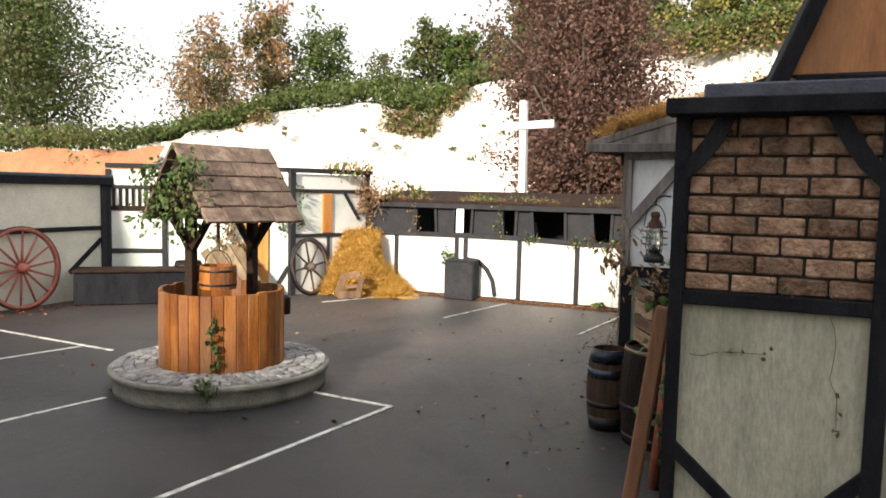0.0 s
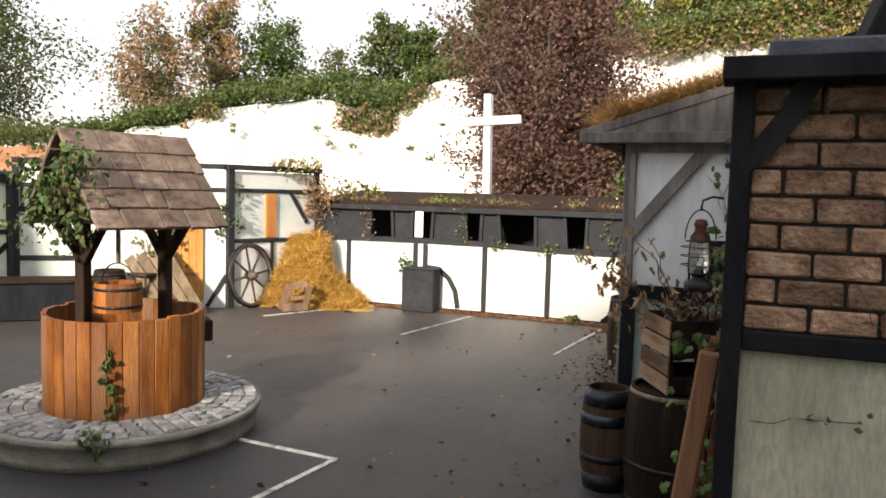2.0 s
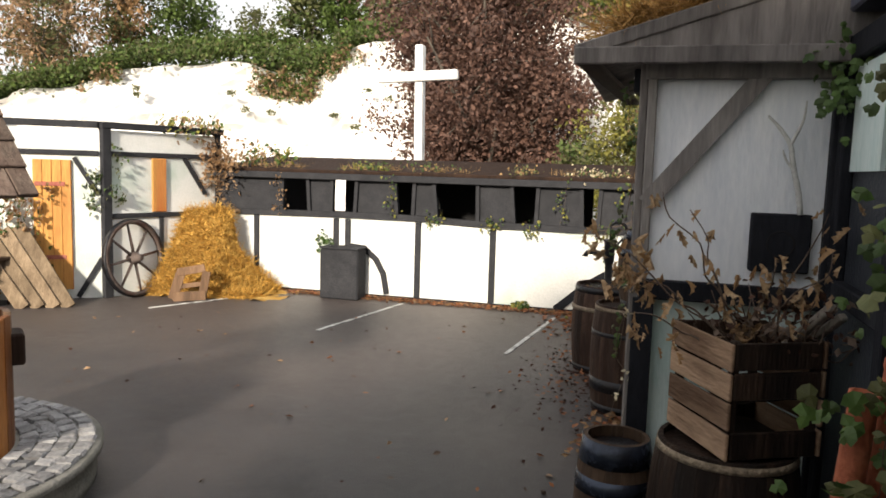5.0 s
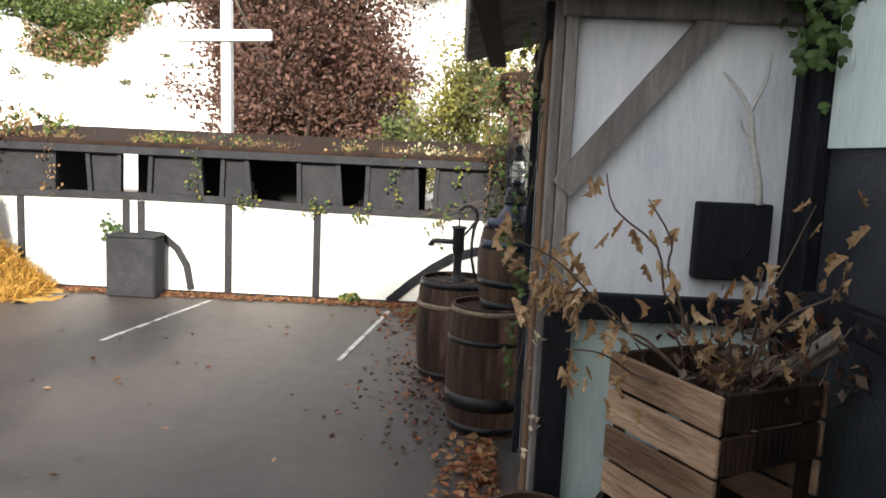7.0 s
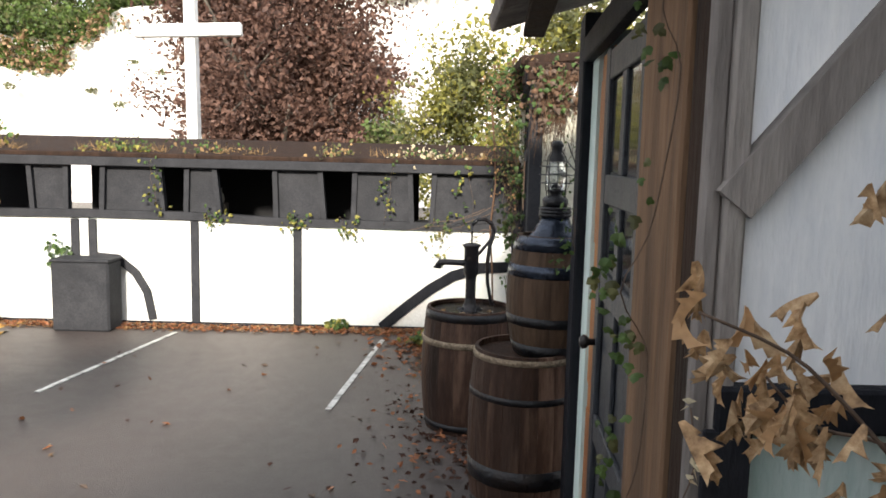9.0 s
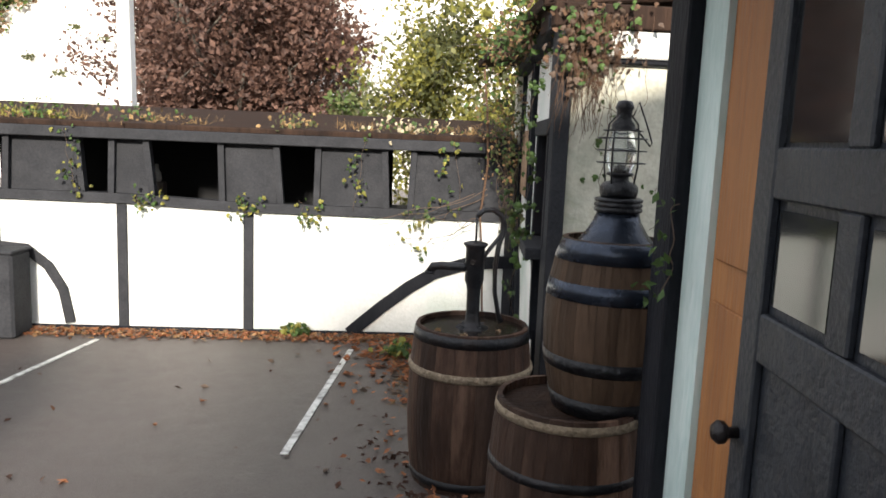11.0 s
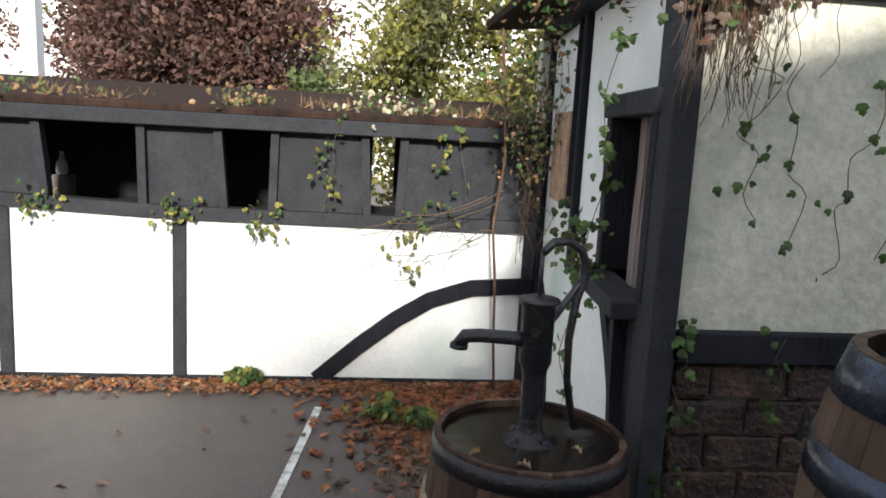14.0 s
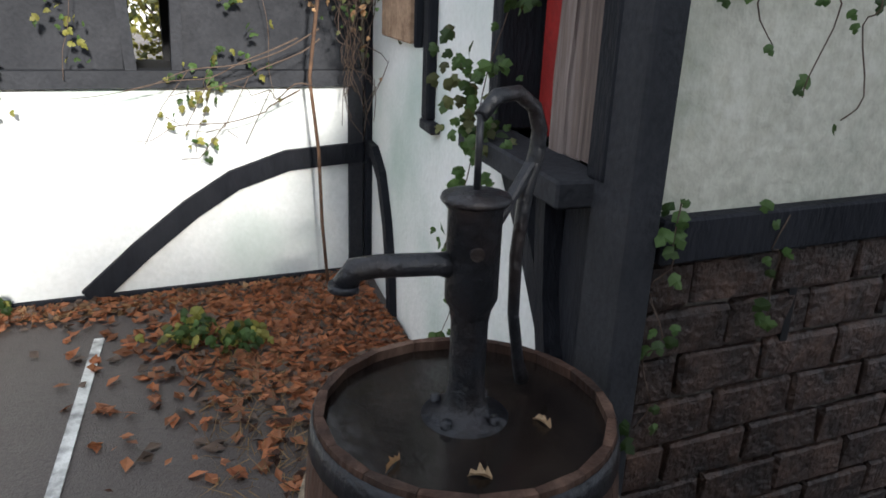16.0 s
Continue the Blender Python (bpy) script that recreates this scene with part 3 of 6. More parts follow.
AX, AY = 3.483, 7.12
fA = Face((AX, AY), (6.4, AY))                     # front of the first building
fAw = Face((AX + 0.15, 9.02), (AX + 0.15, AY + 0.1))                   # its side
houseA = thing("timber_house", (AX, AY, 0), "black timber-framed cottage with brown brick infill over stained render", "building")
wallA = part("wall", fA.box(0.02, 2.9, 0, 2.32, -0.1, -0.03, 0), "mortar", houseA)
part("plaster", fA.box(0.07, 2.9, 0.02, 1.295, -0.03, -0.012, 0), "lowplaster", houseA, "green-stained cream render")
part("side_wall", fAw.box(0, 1.78, 0, 2.3, -0.14, -0.03, 0), "darkdoor", houseA)
post_parts(houseA, fA, [(0.0, 0.075, 0, 2.34, 0.03), (0.96, 1.05, 0, 2.34, 0.03), (1.95, 2.05, 0, 2.34, 0.03)])
part("rail", fA.box(0.075, 2.9, 1.29, 1.365, -0.02, 0.026), "black", houseA)
part("sole_plate", fA.box(0.075, 2.9, 0.0, 0.09, -0.02, 0.02), "black", houseA)
part("brace", strip([fA.at(u, z, 0.0) for u, z in ((0.03, 1.98), (0.12, 2.06), (0.2, 2.17), (0.26, 2.3))], 0.085, 0.03, fA.n), "black", houseA)
part("brace", strip([fA.at(u, z, 0.0) for u, z in ((1.0, 1.95), (0.9, 2.05), (0.82, 2.17), (0.75, 2.3))], 0.085, 0.03, fA.n), "black", houseA)
part("brace", fA.bar(0.05, 0.5, 0.5, 0.1, 0.07, -0.012, 0.022), "black", houseA)
part("brace", fA.bar(1.0, 0.5, 0.62, 0.1, 0.07, -0.012, 0.022), "black", houseA)
# pent roof and gable above the front
part("eave_beam", fA.box(-0.04, 2.95, 2.285, 2.37, -0.05, 0.14), "black", houseA)


def pent():
    bm = bmesh.new()
    q = [fA.at(-0.04, 2.37, 0.13), fA.at(2.95, 2.37, 0.13), fA.at(2.95, 2.52, -0.22), fA.at(0.45, 2.52, -0.22), fA.at(-0.02, 2.375, -0.3)]
    v = [bm.verts.new(c) for c in q]
    f = bm.faces.new(v)
    r = bmesh.ops.extrude_face_region(bm, geom=[f])
    for e in r["geom"]:
        if isinstance(e, bmesh.types.BMVert):
            e.co.z -= 0.03
    return bm


part("pent_roof", pent(), "black", houseA)


def gable():
    bm = bmesh.new()
    q = [fA.at(0.5, 2.45, -0.2), fA.at(2.9, 2.45, -0.2), fA.at(2.3, 4.3, -0.5), fA.at(1.25, 4.3, -0.5)]
    f = bm.faces.new([bm.verts.new(c) for c in q])
    r = bmesh.ops.extrude_face_region(bm, geom=[f])
    for e in r["geom"]:
        if isinstance(e, bmesh.types.BMVert):
            e.co += Vector((0, 0.1, 0))
    return bm


part("gable", gable(), "orangewood", houseA, "orange-brown boarded gable")
part("bargeboard", beam(fA.at(0.45, 2.42, -0.17), fA.at(1.2, 4.35, -0.47), 0.1, 0.09, 0.008), "black", houseA)
part("bargeboard", beam(fA.at(2.95, 2.42, -0.17), fA.at(2.3, 4.35, -0.47), 0.1, 0.09, 0.008), "black", houseA)
part("roof", add_box(bmesh.new(), (2.8, 1.9, 0.08), Matrix.Translation((AX + 1.52, AY + 1.05, 2.43)), 0.01), "slate", houseA)
# side of the first building, in the recess
part("post", fAw.box(0.0, 0.09, 0, 2.3, -0.03, 0.02), "black", houseA)
part("post", fAw.box(0.72, 0.8, 0, 2.3, -0.03, 0.02), "black", houseA)
part("rail", fAw.box(0.09, 1.62, 1.27, 1.35, -0.03, 0.018), "black", houseA)
part("pale_panel", fAw.box(0.1, 0.5, 1.78, 2.18, -0.03, -0.012, 0), "mint", houseA, "pale mint panel")
part("lower_panel", fAw.box(0.09, 1.62, 0.0, 1.27, -0.03, -0.008, 0), "darkdoor", houseA)
part("head_rail", fAw.box(0.09, 1.62, 2.2, 2.3, -0.03, 0.018), "black", houseA)

BX, BY = 2.835, 9.05
fB = Face((BX, BY), (3.75, BY))
fBw = Face((2.985, 10.95), (BX, BY))
houseB = thing("timber_shop", (BX, BY, 0), "white timber-framed shop front with dark panelled door and straw roof", "building")
part("wall", fB.box(0.03, 0.9, 1.28, 2.25, -0.14, -0.02, 0), "greywhite", houseB, "blue-grey weathered white boards")
part("wall", fB.box(0.03, 0.9, 0.0, 1.28, -0.14, -0.02, 0), "mint", houseB, "pale mint painted boards")
part("post", fB.box(0.0, 0.035, 0, 2.22, -0.03, 0.0), "bracegrey", houseB, "weathered grey timber post")
part("post", fB.box(0.035, 0.075, 0, 2.22, -0.03, 0.014), "bracegrey", houseB, "weathered grey timber post")
part("post", fB.box(0.02, 0.11, 0, 1.21, 0.014, 0.026), "black", houseB)
part("rail", fB.box(0.04, 0.9, 1.205, 1.29, -0.02, 0.028), "black", houseB)
part("head_beam", fB.box(0.02, 0.9, 2.15, 2.235, -0.02, 0.03), "greytimber", houseB)
part("brace", fB.bar(0.05, 1.62, 0.52, 2.2, 0.075, -0.02, 0.022), "bracegrey", houseB)
vent = part("vent_board", fB.box(0.482, 0.715, 1.355, 1.6, -0.02, 0.03, 0.006), "black", houseB, "square black board with a round hole")
# the hole's dark is a shallow near-black disc
part("hole", lathe([(0.0, -0.012), (0.046, -0.012), (0.05, 0.001), (0.056, 0.002), (0.056, 0.0)], 28, None, Matrix.Translation(fB.at(0.60, 1.475, 0.031)) @ pose(0, 0, 0, 90, 0, 0)), "dark", vent)
part("wall_post", fB.box(0.76, 0.81, 0, 2.2, -0.02, 0.03), "black", houseB)
LB = fBw.len
part("corner_board", fBw.box(LB - 0.13, LB - 0.005, 0, 2.2, -0.03, 0.0), "darkwood", houseB)
part("brown_post", fBw.box(LB - 0.56, LB - 0.14, 0, 2.2, -0.05, 0.012), "trimwood", houseB, "weathered brown board")
wallBw = part("side_wall", fBw.box(0.12, 0.297, 0, 2.2, -0.14, -0.01, 0), "mint", houseB, "peeling mint painted boards")
part("back_of_side_wall", fBw.box(0.09, LB - 0.06, 0, 2.2, -0.16, -0.145, 0), "dark", houseB)
part("post", fBw.box(-0.06, 0.115, 0, 2.3, -0.12, 0.03), "black", houseB)
part("boarded_panel", fBw.box(0.30, 0.575, 0.02, 2.1, -0.07, -0.026, 0.004), "orangewood", houseB, "orange-brown boarded panel")
for z0, z1 in ((0.12, 0.72), (0.82, 1.28), (1.38, 2.0)):
    part("raised_panel", fBw.box(0.345, 0.55, z0, z1, -0.026, -0.016, 0.008), "orangewood", houseB)
part("head_beam", fBw.box(0.09, LB - 0.02, 2.1, 2.2, -0.02, 0.03), "black", houseB)


def panel_door(name, parent, face, u0, u1, z0, z1, d0, mat, rows, panes=()):
    """A framed door: stiles, rails, set-back panels and one small window."""
    door = part(name, face.box(u0, u1, z0, z1, d0 - 0.03, d0, 0.0), mat, parent)
    st = 0.085
    for a, b in ((u0, u0 + st), (u1 - st, u1)):
        part("stile", face.box(a, b, z0, z1, d0, d0 + 0.02, 0.004), mat, door)
    mid = (u0 + u1) / 2
    for z in rows:
        part("door_rail", face.box(u0 + st, u1 - st, z - 0.05, z + 0.05, d0, d0 + 0.018, 0.004), mat, door)
    for za, zb in zip(rows, rows[1:]):
        part("muntin", face.box(mid - 0.035, mid + 0.035, za + 0.05, zb - 0.05, d0, d0 + 0.016, 0.004), mat, door)
    for a, b, c, e in panes:
        part("pane", face.box(a, b, c, e, d0, d0 + 0.006, 0.0), "pane", door, "dark glass")
    return door


shop_door = panel_door("door", houseB, fBw, 0.58, 1.33, 0.0, 2.08, -0.02, "darkdoor", (0.07, 0.75, 1.27, 1.6, 2.02),
           [(0.67, 0.91, 1.66, 1.96), (1.0, 1.24, 1.66, 1.96), (0.68, 0.9, 1.34, 1.53), (1.01, 1.23, 1.34, 1.53)])
part("door_knob", lathe([(0, 0), (0.012, 0), (0.012, 0.02), (0.024, 0.03), (0.026, 0.042), (0.016, 0.054), (0, 0.056)], 18, None, along(fBw.at(0.62, 1.05, 0.0), fBw.at(0.62, 1.05, 0.05))[0]), "iron", shop_door, "round black iron knob")


def slope_roof():
    """The roof slab that rises from the yard side."""
    bm = bmesh.new()
    add_box(bm, (1.9, 2.0, 0.06), Matrix.Translation((3.47, 9.93, 2.53)) @ pose(0, 0, 0, 0, -17, 0), 0.006)
    return bm


part("roof", slope_roof(), "greytimber", houseB, "grey board roof edge")
part("fascia", beam((2.56, BY - 0.125, 2.235), (4.3, BY - 0.125, 2.235), 0.03, 0.07, 0.005), "greytimber", houseB)


def gable_board():
    bm = bmesh.new()
    f = bm.faces.new([bm.verts.new((x, BY - 0.11, z)) for x, z in ((2.58, 2.27), (4.3, 2.27), (4.3, 2.77), (2.64, 2.285))])
    g = bmesh.ops.extrude_face_region(bm, geom=[f])
    for e in g["geom"]:
        if isinstance(e, bmesh.types.BMVert):
            e.co.y += 0.02
    return bm


part("gable_board", gable_board(), "greytimber", houseB)
part("fascia", beam((2.6, BY - 0.1, 2.225), (2.75, 10.95, 2.225), 0.09, 0.03, 0.005), "darkwood", houseB)

CX, CY = 2.95, 12.45
fC = Face((CX, CY), (6.0, CY))
fCw = Face((3.19, 14.93), (CX, CY))
houseC = thing("timber_cottage", (CX, CY, 0), "cream rendered cottage with dark brick plinth and black timbers", "building")
wallC = part("wall", fC.box(0.05, 3.0, 0, 0.98, -0.16, -0.03, 0), "mortarpale", houseC)
part("plaster", fC.box(0.05, 3.0, 0.98, 2.17, -0.16, -0.008, 0), "cottage", houseC, "grey-cream stained render")
part("rail", fC.box(0.075, 3.0, 0.965, 1.062, -0.02, 0.03), "black", houseC)
part("cornice", fC.box(0.075, 3.0, 2.06, 2.185, -0.02, 0.05), "white", houseC, "cream painted cornice board")
# thin black strip standing in for the shadow line below the cornice
part("cornice_shadow_board", fC.box(0.075, 3.0, 2.035, 2.06, -0.008, 0.03), "black", houseC)
part("post", fC.box(-0.02, 0.058, 0, 2.24, -0.1, 0.035), "charcoal", houseC)
part("eave", fC.box(-0.05, 3.0, 2.19, 2.3, -0.3, 0.07), "darkwood", houseC)
part("roof", add_box(bmesh.new(), (3.3, 3.0, 0.06), Matrix.Translation((4.5, 13.95, 2.46)) @ pose(0, 0, 0, 0, -5, 0), 0.01), "darkwood", houseC)
LW = fCw.len
wC = (1.83, 2.37, 1.12, 1.72)
part("side_wall", fCw.solid([wC], 0, 2.2, 0.02, LW - 0.08, -0.14, -0.02), "white", houseC)
# added near-black box: the unlit room's dark is in its colour
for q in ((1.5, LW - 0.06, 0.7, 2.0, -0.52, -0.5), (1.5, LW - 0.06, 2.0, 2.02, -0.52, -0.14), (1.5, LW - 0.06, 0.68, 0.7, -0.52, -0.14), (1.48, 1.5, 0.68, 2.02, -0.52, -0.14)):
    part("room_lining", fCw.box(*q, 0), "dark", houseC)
for u in (1.81, 2.4):
    part("window_frame", fCw.box(u - 0.036, u + 0.036, 1.12, 1.72, -0.145, 0.03), "black", houseC)
part("window_head", fCw.box(1.75, 2.44, 1.69, 1.77, -0.1, 0.04), "charcoal", houseC)
part("window_sill", fCw.box(1.77, 2.40, 1.06, 1.12, -0.12, 0.11), "charcoal", houseC)
part("red_panel", fCw.box(1.88, 2.02, 1.12, 1.71, -0.09, -0.075), "redcloth", houseC, "red painted panel inside the window")
for pts, w, d in (([(2.125, 1.12), (2.12, 1.3), (2.135, 1.5), (2.13, 1.7)], 0.075, 0.03), ([(2.2, 1.12), (2.194, 1.33), (2.207, 1.52), (2.2, 1.7)], 0.07, 0.022),
                 ([(2.277, 1.13), (2.283, 1.34), (2.272, 1.52), (2.28, 1.7)], 0.075, 0.034), ([(2.335, 1.12), (2.342, 1.4), (2.335, 1.7)], 0.045, 0.026)):
    part("shutter_board", strip([fCw.at(u, z, -0.045) for u, z in pts], w, d, fCw.n), "splitboard", houseC, "split grey-brown weathered board")
for u0, u1, z0, z1 in ((1.06, 1.13, 1.02, 2.18), (0.02, 0.07, 0.0, 2.18), (0.93, 0.95, 1.26, 2.18)):
    part("stud", fCw.box(u0, u1, z0, z1, -0.02, 0.015), "black", houseC)
part("post", fCw.box(LW - 0.24, LW - 0.1, 0.0, 1.06, -0.02, 0.012), "black", houseC)
part("stud_foot", fCw.box(1.055, 1.2, 0.98, 1.02, -0.02, 0.02), "black", houseC)
part("bracket", strip([fCw.at(LW - 0.14, 0.3, -0.02), fCw.at(LW - 0.21, 0.66, -0.02), fCw.at(LW - 0.38, 0.88, -0.02), fCw.at(LW - 0.55, 1.06, -0.02)], 0.07, 0.06, fCw.n), "black", houseC)
part("bracket", strip([fCw.at(LW - 0.2, 0.62, -0.02), fCw.at(LW - 0.25, 0.8, -0.02), fCw.at(LW - 0.27, 0.95, -0.02), fCw.at(LW - 0.28, 1.06, -0.02)], 0.05, 0.075, fCw.n), "black", houseC)
part("bent_brace", strip([fCw.at(0.05 + a, z, -0.02) for a, z in ((-0.03, 0.70), (0.15, 0.70), (0.3, 0.62), (0.43, 0.42), (0.51, 0.2), (0.54, 0.0))], 0.07, 0.035, fCw.n), "black", houseC)
part("wall_board", fCw.box(0.42, 0.88, 1.27, 1.74, -0.02, 0.02), "palewood", houseC, "plain brown wooden board")
part("wall_plate", fCw.box(0, LW - 0.02, 2.18, 2.26, -0.14, 0.06), "black", houseC)

part("brace", fC.bar(0.79, 2.05, 1.03, 1.71, 0.07, -0.008, 0.03), "charcoal", houseC)

# plain backs that close the three buildings
part("back_wall", add_box(bmesh.new(), (2.7, 0.12, 2.3), Matrix.Translation((5.0, 9.0, 1.15))), "greywhite", houseA)
part("back_wall", add_box(bmesh.new(), (0.12, 1.9, 2.3), Matrix.Translation((6.34, 8.1, 1.15))), "greywhite", houseA)
part("back_wall", add_box(bmesh.new(), (0.12, 1.75, 2.2), Matrix.Translation((4.2, 10.0, 1.1))), "greywhite", houseB)
part("back_wall", add_box(bmesh.new(), (1.2, 0.12, 2.2), Matrix.Translation((3.62, 10.9, 1.1))), "greywhite", houseB)
part("back_wall", add_box(bmesh.new(), (0.12, 2.6, 2.2), Matrix.Translation((5.9, 13.8, 1.1))), "creamlight", houseC)
part("back_wall", add_box(bmesh.new(), (2.7, 0.12, 2.2), Matrix.Translation((4.5, 15.06, 1.1))), "creamlight", houseC)

# ---- fence with the shed behind it ----
FY = 14.92
FL = -3.0
fF = Face((FL, FY), (3.2, FY))
fence = thing("timber_fence", (FL, FY, 0), "white rendered boundary wall with black timbers and a row of hatches", "fence")


def fu(x):
    return x - FL


panels = [FL + 0.0, -2.36, -1.02, -0.0, 1.0, 3.19]
for a, b in zip(panels, panels[1:]):
    part("wall_panel", fF.box(fu(a) + 0.004, fu(b) - 0.004, 0.0, 1.06, -0.1, 0.0, 0.004), "white", fence)
for x in (-2.36, -1.16, -0.99, 0.0, 1.0, 3.13):
    part("post", fF.box(fu(x) - 0.04, fu(x) + 0.04, 0.03, 1.04, 0.0, 0.022), "charcoal", fence)
part("bottom_plate", fF.box(0, 6.18, 0.0, 0.045, 0.0, 0.03), "black", fence)
part("middle_rail", strip([fF.at(fu(x), z, -0.08) for x, z in ((-3.0, 1.07), (-2.0, 1.085), (-1.0, 1.095), (0.0, 1.09), (0.5, 1.068), (1.0, 1.05), (2.0, 1.045), (3.18, 1.04))], 0.075, 0.122, fF.n), "charcoal", fence)
part("top_beam", fF.box(-0.02, 6.18, 1.555, 1.64, -0.14, 0.07), "charcoal", fence)
hatch = [(-2.98, -2.0, 1), (-1.95, -1.59, 0), (-1.56, -1.25, 1), (-1.22, -0.9, 0), (-0.87, -0.34, 1), (-0.3, -0.09, 0),
         (-0.06, 0.21, 1), (0.23, 0.77, 0), (0.8, 1.22, 1), (1.25, 1.53, 0), (1.56, 2.08, 1), (2.11, 2.3, 0), (2.32, 3.17, 1)]
for a, b, closed in hatch:
    if closed:
        part("hatch_panel", fF.box(fu(a), fu(b), 1.07, 1.555, -0.06, -0.03, 0.004), "charcoal", fence)
for k, x in enumerate((-1.975, -1.575, -1.235, -0.885, -0.32, -0.075, 0.22, 0.785, 1.235, 1.545, 2.095, 2.31)):
    lean = (0.006, -0.014, 0.004, 0.012, -0.018, 0.008, -0.024, -0.006, -0.02, 0.006, -0.012, 0.01)[k]
    part("stile", fF.bar(fu(x) - lean, 1.08, fu(x) + lean, 1.555, 0.048, -0.06, 0.012 + 0.002 * (k % 4)), "charcoal", fence)
part("arched_brace", strip([fF.at(fu(x), z, 0.0) for x, z in ((1.83, 0.03), (2.08, 0.25), (2.31, 0.43), (2.52, 0.56), (2.78, 0.645), (3.17, 0.67))], 0.1, 0.03, fF.n), "black", fence)
part("arched_brace", strip([fF.at(fu(x), z, 0.0) for x, z in ((-1.0, 0.68), (-0.75, 0.66), (-0.58, 0.52), (-0.47, 0.33), (-0.42, 0.06))], 0.075, 0.028, fF.n), "charcoal", fence)
# back walls and floor coloured near-black for the shade behind the hatches
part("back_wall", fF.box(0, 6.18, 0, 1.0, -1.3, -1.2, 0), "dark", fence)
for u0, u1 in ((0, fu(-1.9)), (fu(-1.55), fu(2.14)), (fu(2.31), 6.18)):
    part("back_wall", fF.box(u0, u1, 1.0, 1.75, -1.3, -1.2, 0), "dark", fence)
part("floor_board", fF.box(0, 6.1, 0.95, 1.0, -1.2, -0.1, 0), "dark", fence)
part("roof", add_box(bmesh.new(), (6.2, 1.75, 0.05), Matrix.Translation((0.05, FY + 0.82, 1.75)) @ pose(0, 0, 0, 6, 0, 0), 0.01), "darkwood", fence, "overgrown board roof")

box_bm = add_box(bmesh.new(), (0.54, 0.3, 0.66), Matrix.Translation((0, 0, 0.33)), 0.02)
cabinet = thing("box_planter", (-0.97, 14.72, 0), "charcoal painted square box against the wall", "box")
part("body", box_bm, "charcoal", cabinet)
part("lid", add_box(bmesh.new(), (0.56, 0.32, 0.025), Matrix.Translation((0, 0, 0.672)), 0.01), "charcoal", cabinet)
for o in list(cabinet.children):
    o.matrix_parent_inverse = Matrix()

# ---- shed and back wall to the left of the fence ----
SP = (-3.65, 13.48)
fS = Face(SP, (-3.02, 15.0))
fK = Face((-6.12, 11.78), SP)
shed = thing("timber_shed", (*SP, 0), "sunlit white shed with black timbers and orange door", "shed")
SL, KL = fS.len, fK.len
part("wall", fS.box(0.02, SL, 0, 2.1, -0.1, 0, 0), "white", shed)
part("post", fS.box(-0.05, 0.06, 0, 2.2, -0.06, 0.05), "charcoal", shed)
part("post", fS.box(SL - 0.06, SL + 0.02, 1.0, 2.14, -0.03, 0.03), "charcoal", shed)
part("top_beam", fS.box(-0.06, SL + 0.05, 2.12, 2.2, -0.1, 0.06), "charcoal", shed)
part("rail", fS.box(0.06, SL, 1.78, 1.84, 0, 0.03), "charcoal", shed)
part("rail", fS.box(0.06, SL, 1.0, 1.06, 0, 0.03), "charcoal", shed)
part("stud", fS.box(0.72, 0.78, 0, 1.0, 0, 0.025), "charcoal", shed)
part("orange_board", fS.box(0.62, 0.82, 1.07, 1.77, 0, 0.03), "shedorange", shed, "orange wooden board")
part("brace", fS.bar(1.1, 1.78, 1.42, 1.3, 0.06, 0, 0.025), "charcoal", shed)
part("back_wall", fK.box(0, KL - 0.02, 0, 2.1, -0.1, 0, 0), "white", shed)
part("top_beam", fK.box(0, KL - 0.07, 2.12, 2.2, -0.1, 0.05), "charcoal", shed)
part("rail", fK.box(0, KL - 0.07, 1.78, 1.84, 0, 0.03), "charcoal", shed)
part("brace", fK.bar(KL - 0.35, 1.75, KL - 0.08, 1.3, 0.05, 0, 0.025), "charcoal", shed)
part("brace", fK.bar(KL - 0.33, 0.02, KL - 0.05, 0.5, 0.06, 0, 0.025), "charcoal", shed)
door = part("door", fK.box(KL - 0.8, KL - 0.38, 0.12, 1.72, 0, 0.03), "shedorange", shed, "orange boarded door")
for k in range(4):
    part("board", fK.box(KL - 0.8 + 0.105 * k, KL - 0.8 + 0.105 * (k + 1) - 0.006, 0.12, 1.72, 0.03, 0.042, 0.003), "shedorange", door)
for z in (0.5, 1.4):
    part("hinge", fK.box(KL - 0.78, KL - 0.45, z, z + 0.05, 0.042, 0.05, 0.002), "wheelred", door)
part("post", fK.box(KL - 2.12, KL - 2.04, 0, 2.1, 0, 0.04), "charcoal", shed)
part("post", fK.box(0.0, 0.08, 0, 2.1, 0, 0.04), "charcoal", shed)
part("rail", fK.box(0.08, KL - 2.12, 0.72, 0.79, 0, 0.03), "charcoal", shed)
part("window_board", fK.box(KL - 1.75, KL - 1.5, 1.3, 1.52, 0, 0.02), "palewood", shed)
for k in range(9):
    part("slat", fK.box(0.1 + 0.1 * k, 0.145 + 0.1 * k, 1.5, 1.78, 0, 0.025, 0.003), "oak", shed)
part("rail", fK.box(0.08, KL - 2.12, 1.42, 1.5, 0, 0.03), "darkwood", shed)

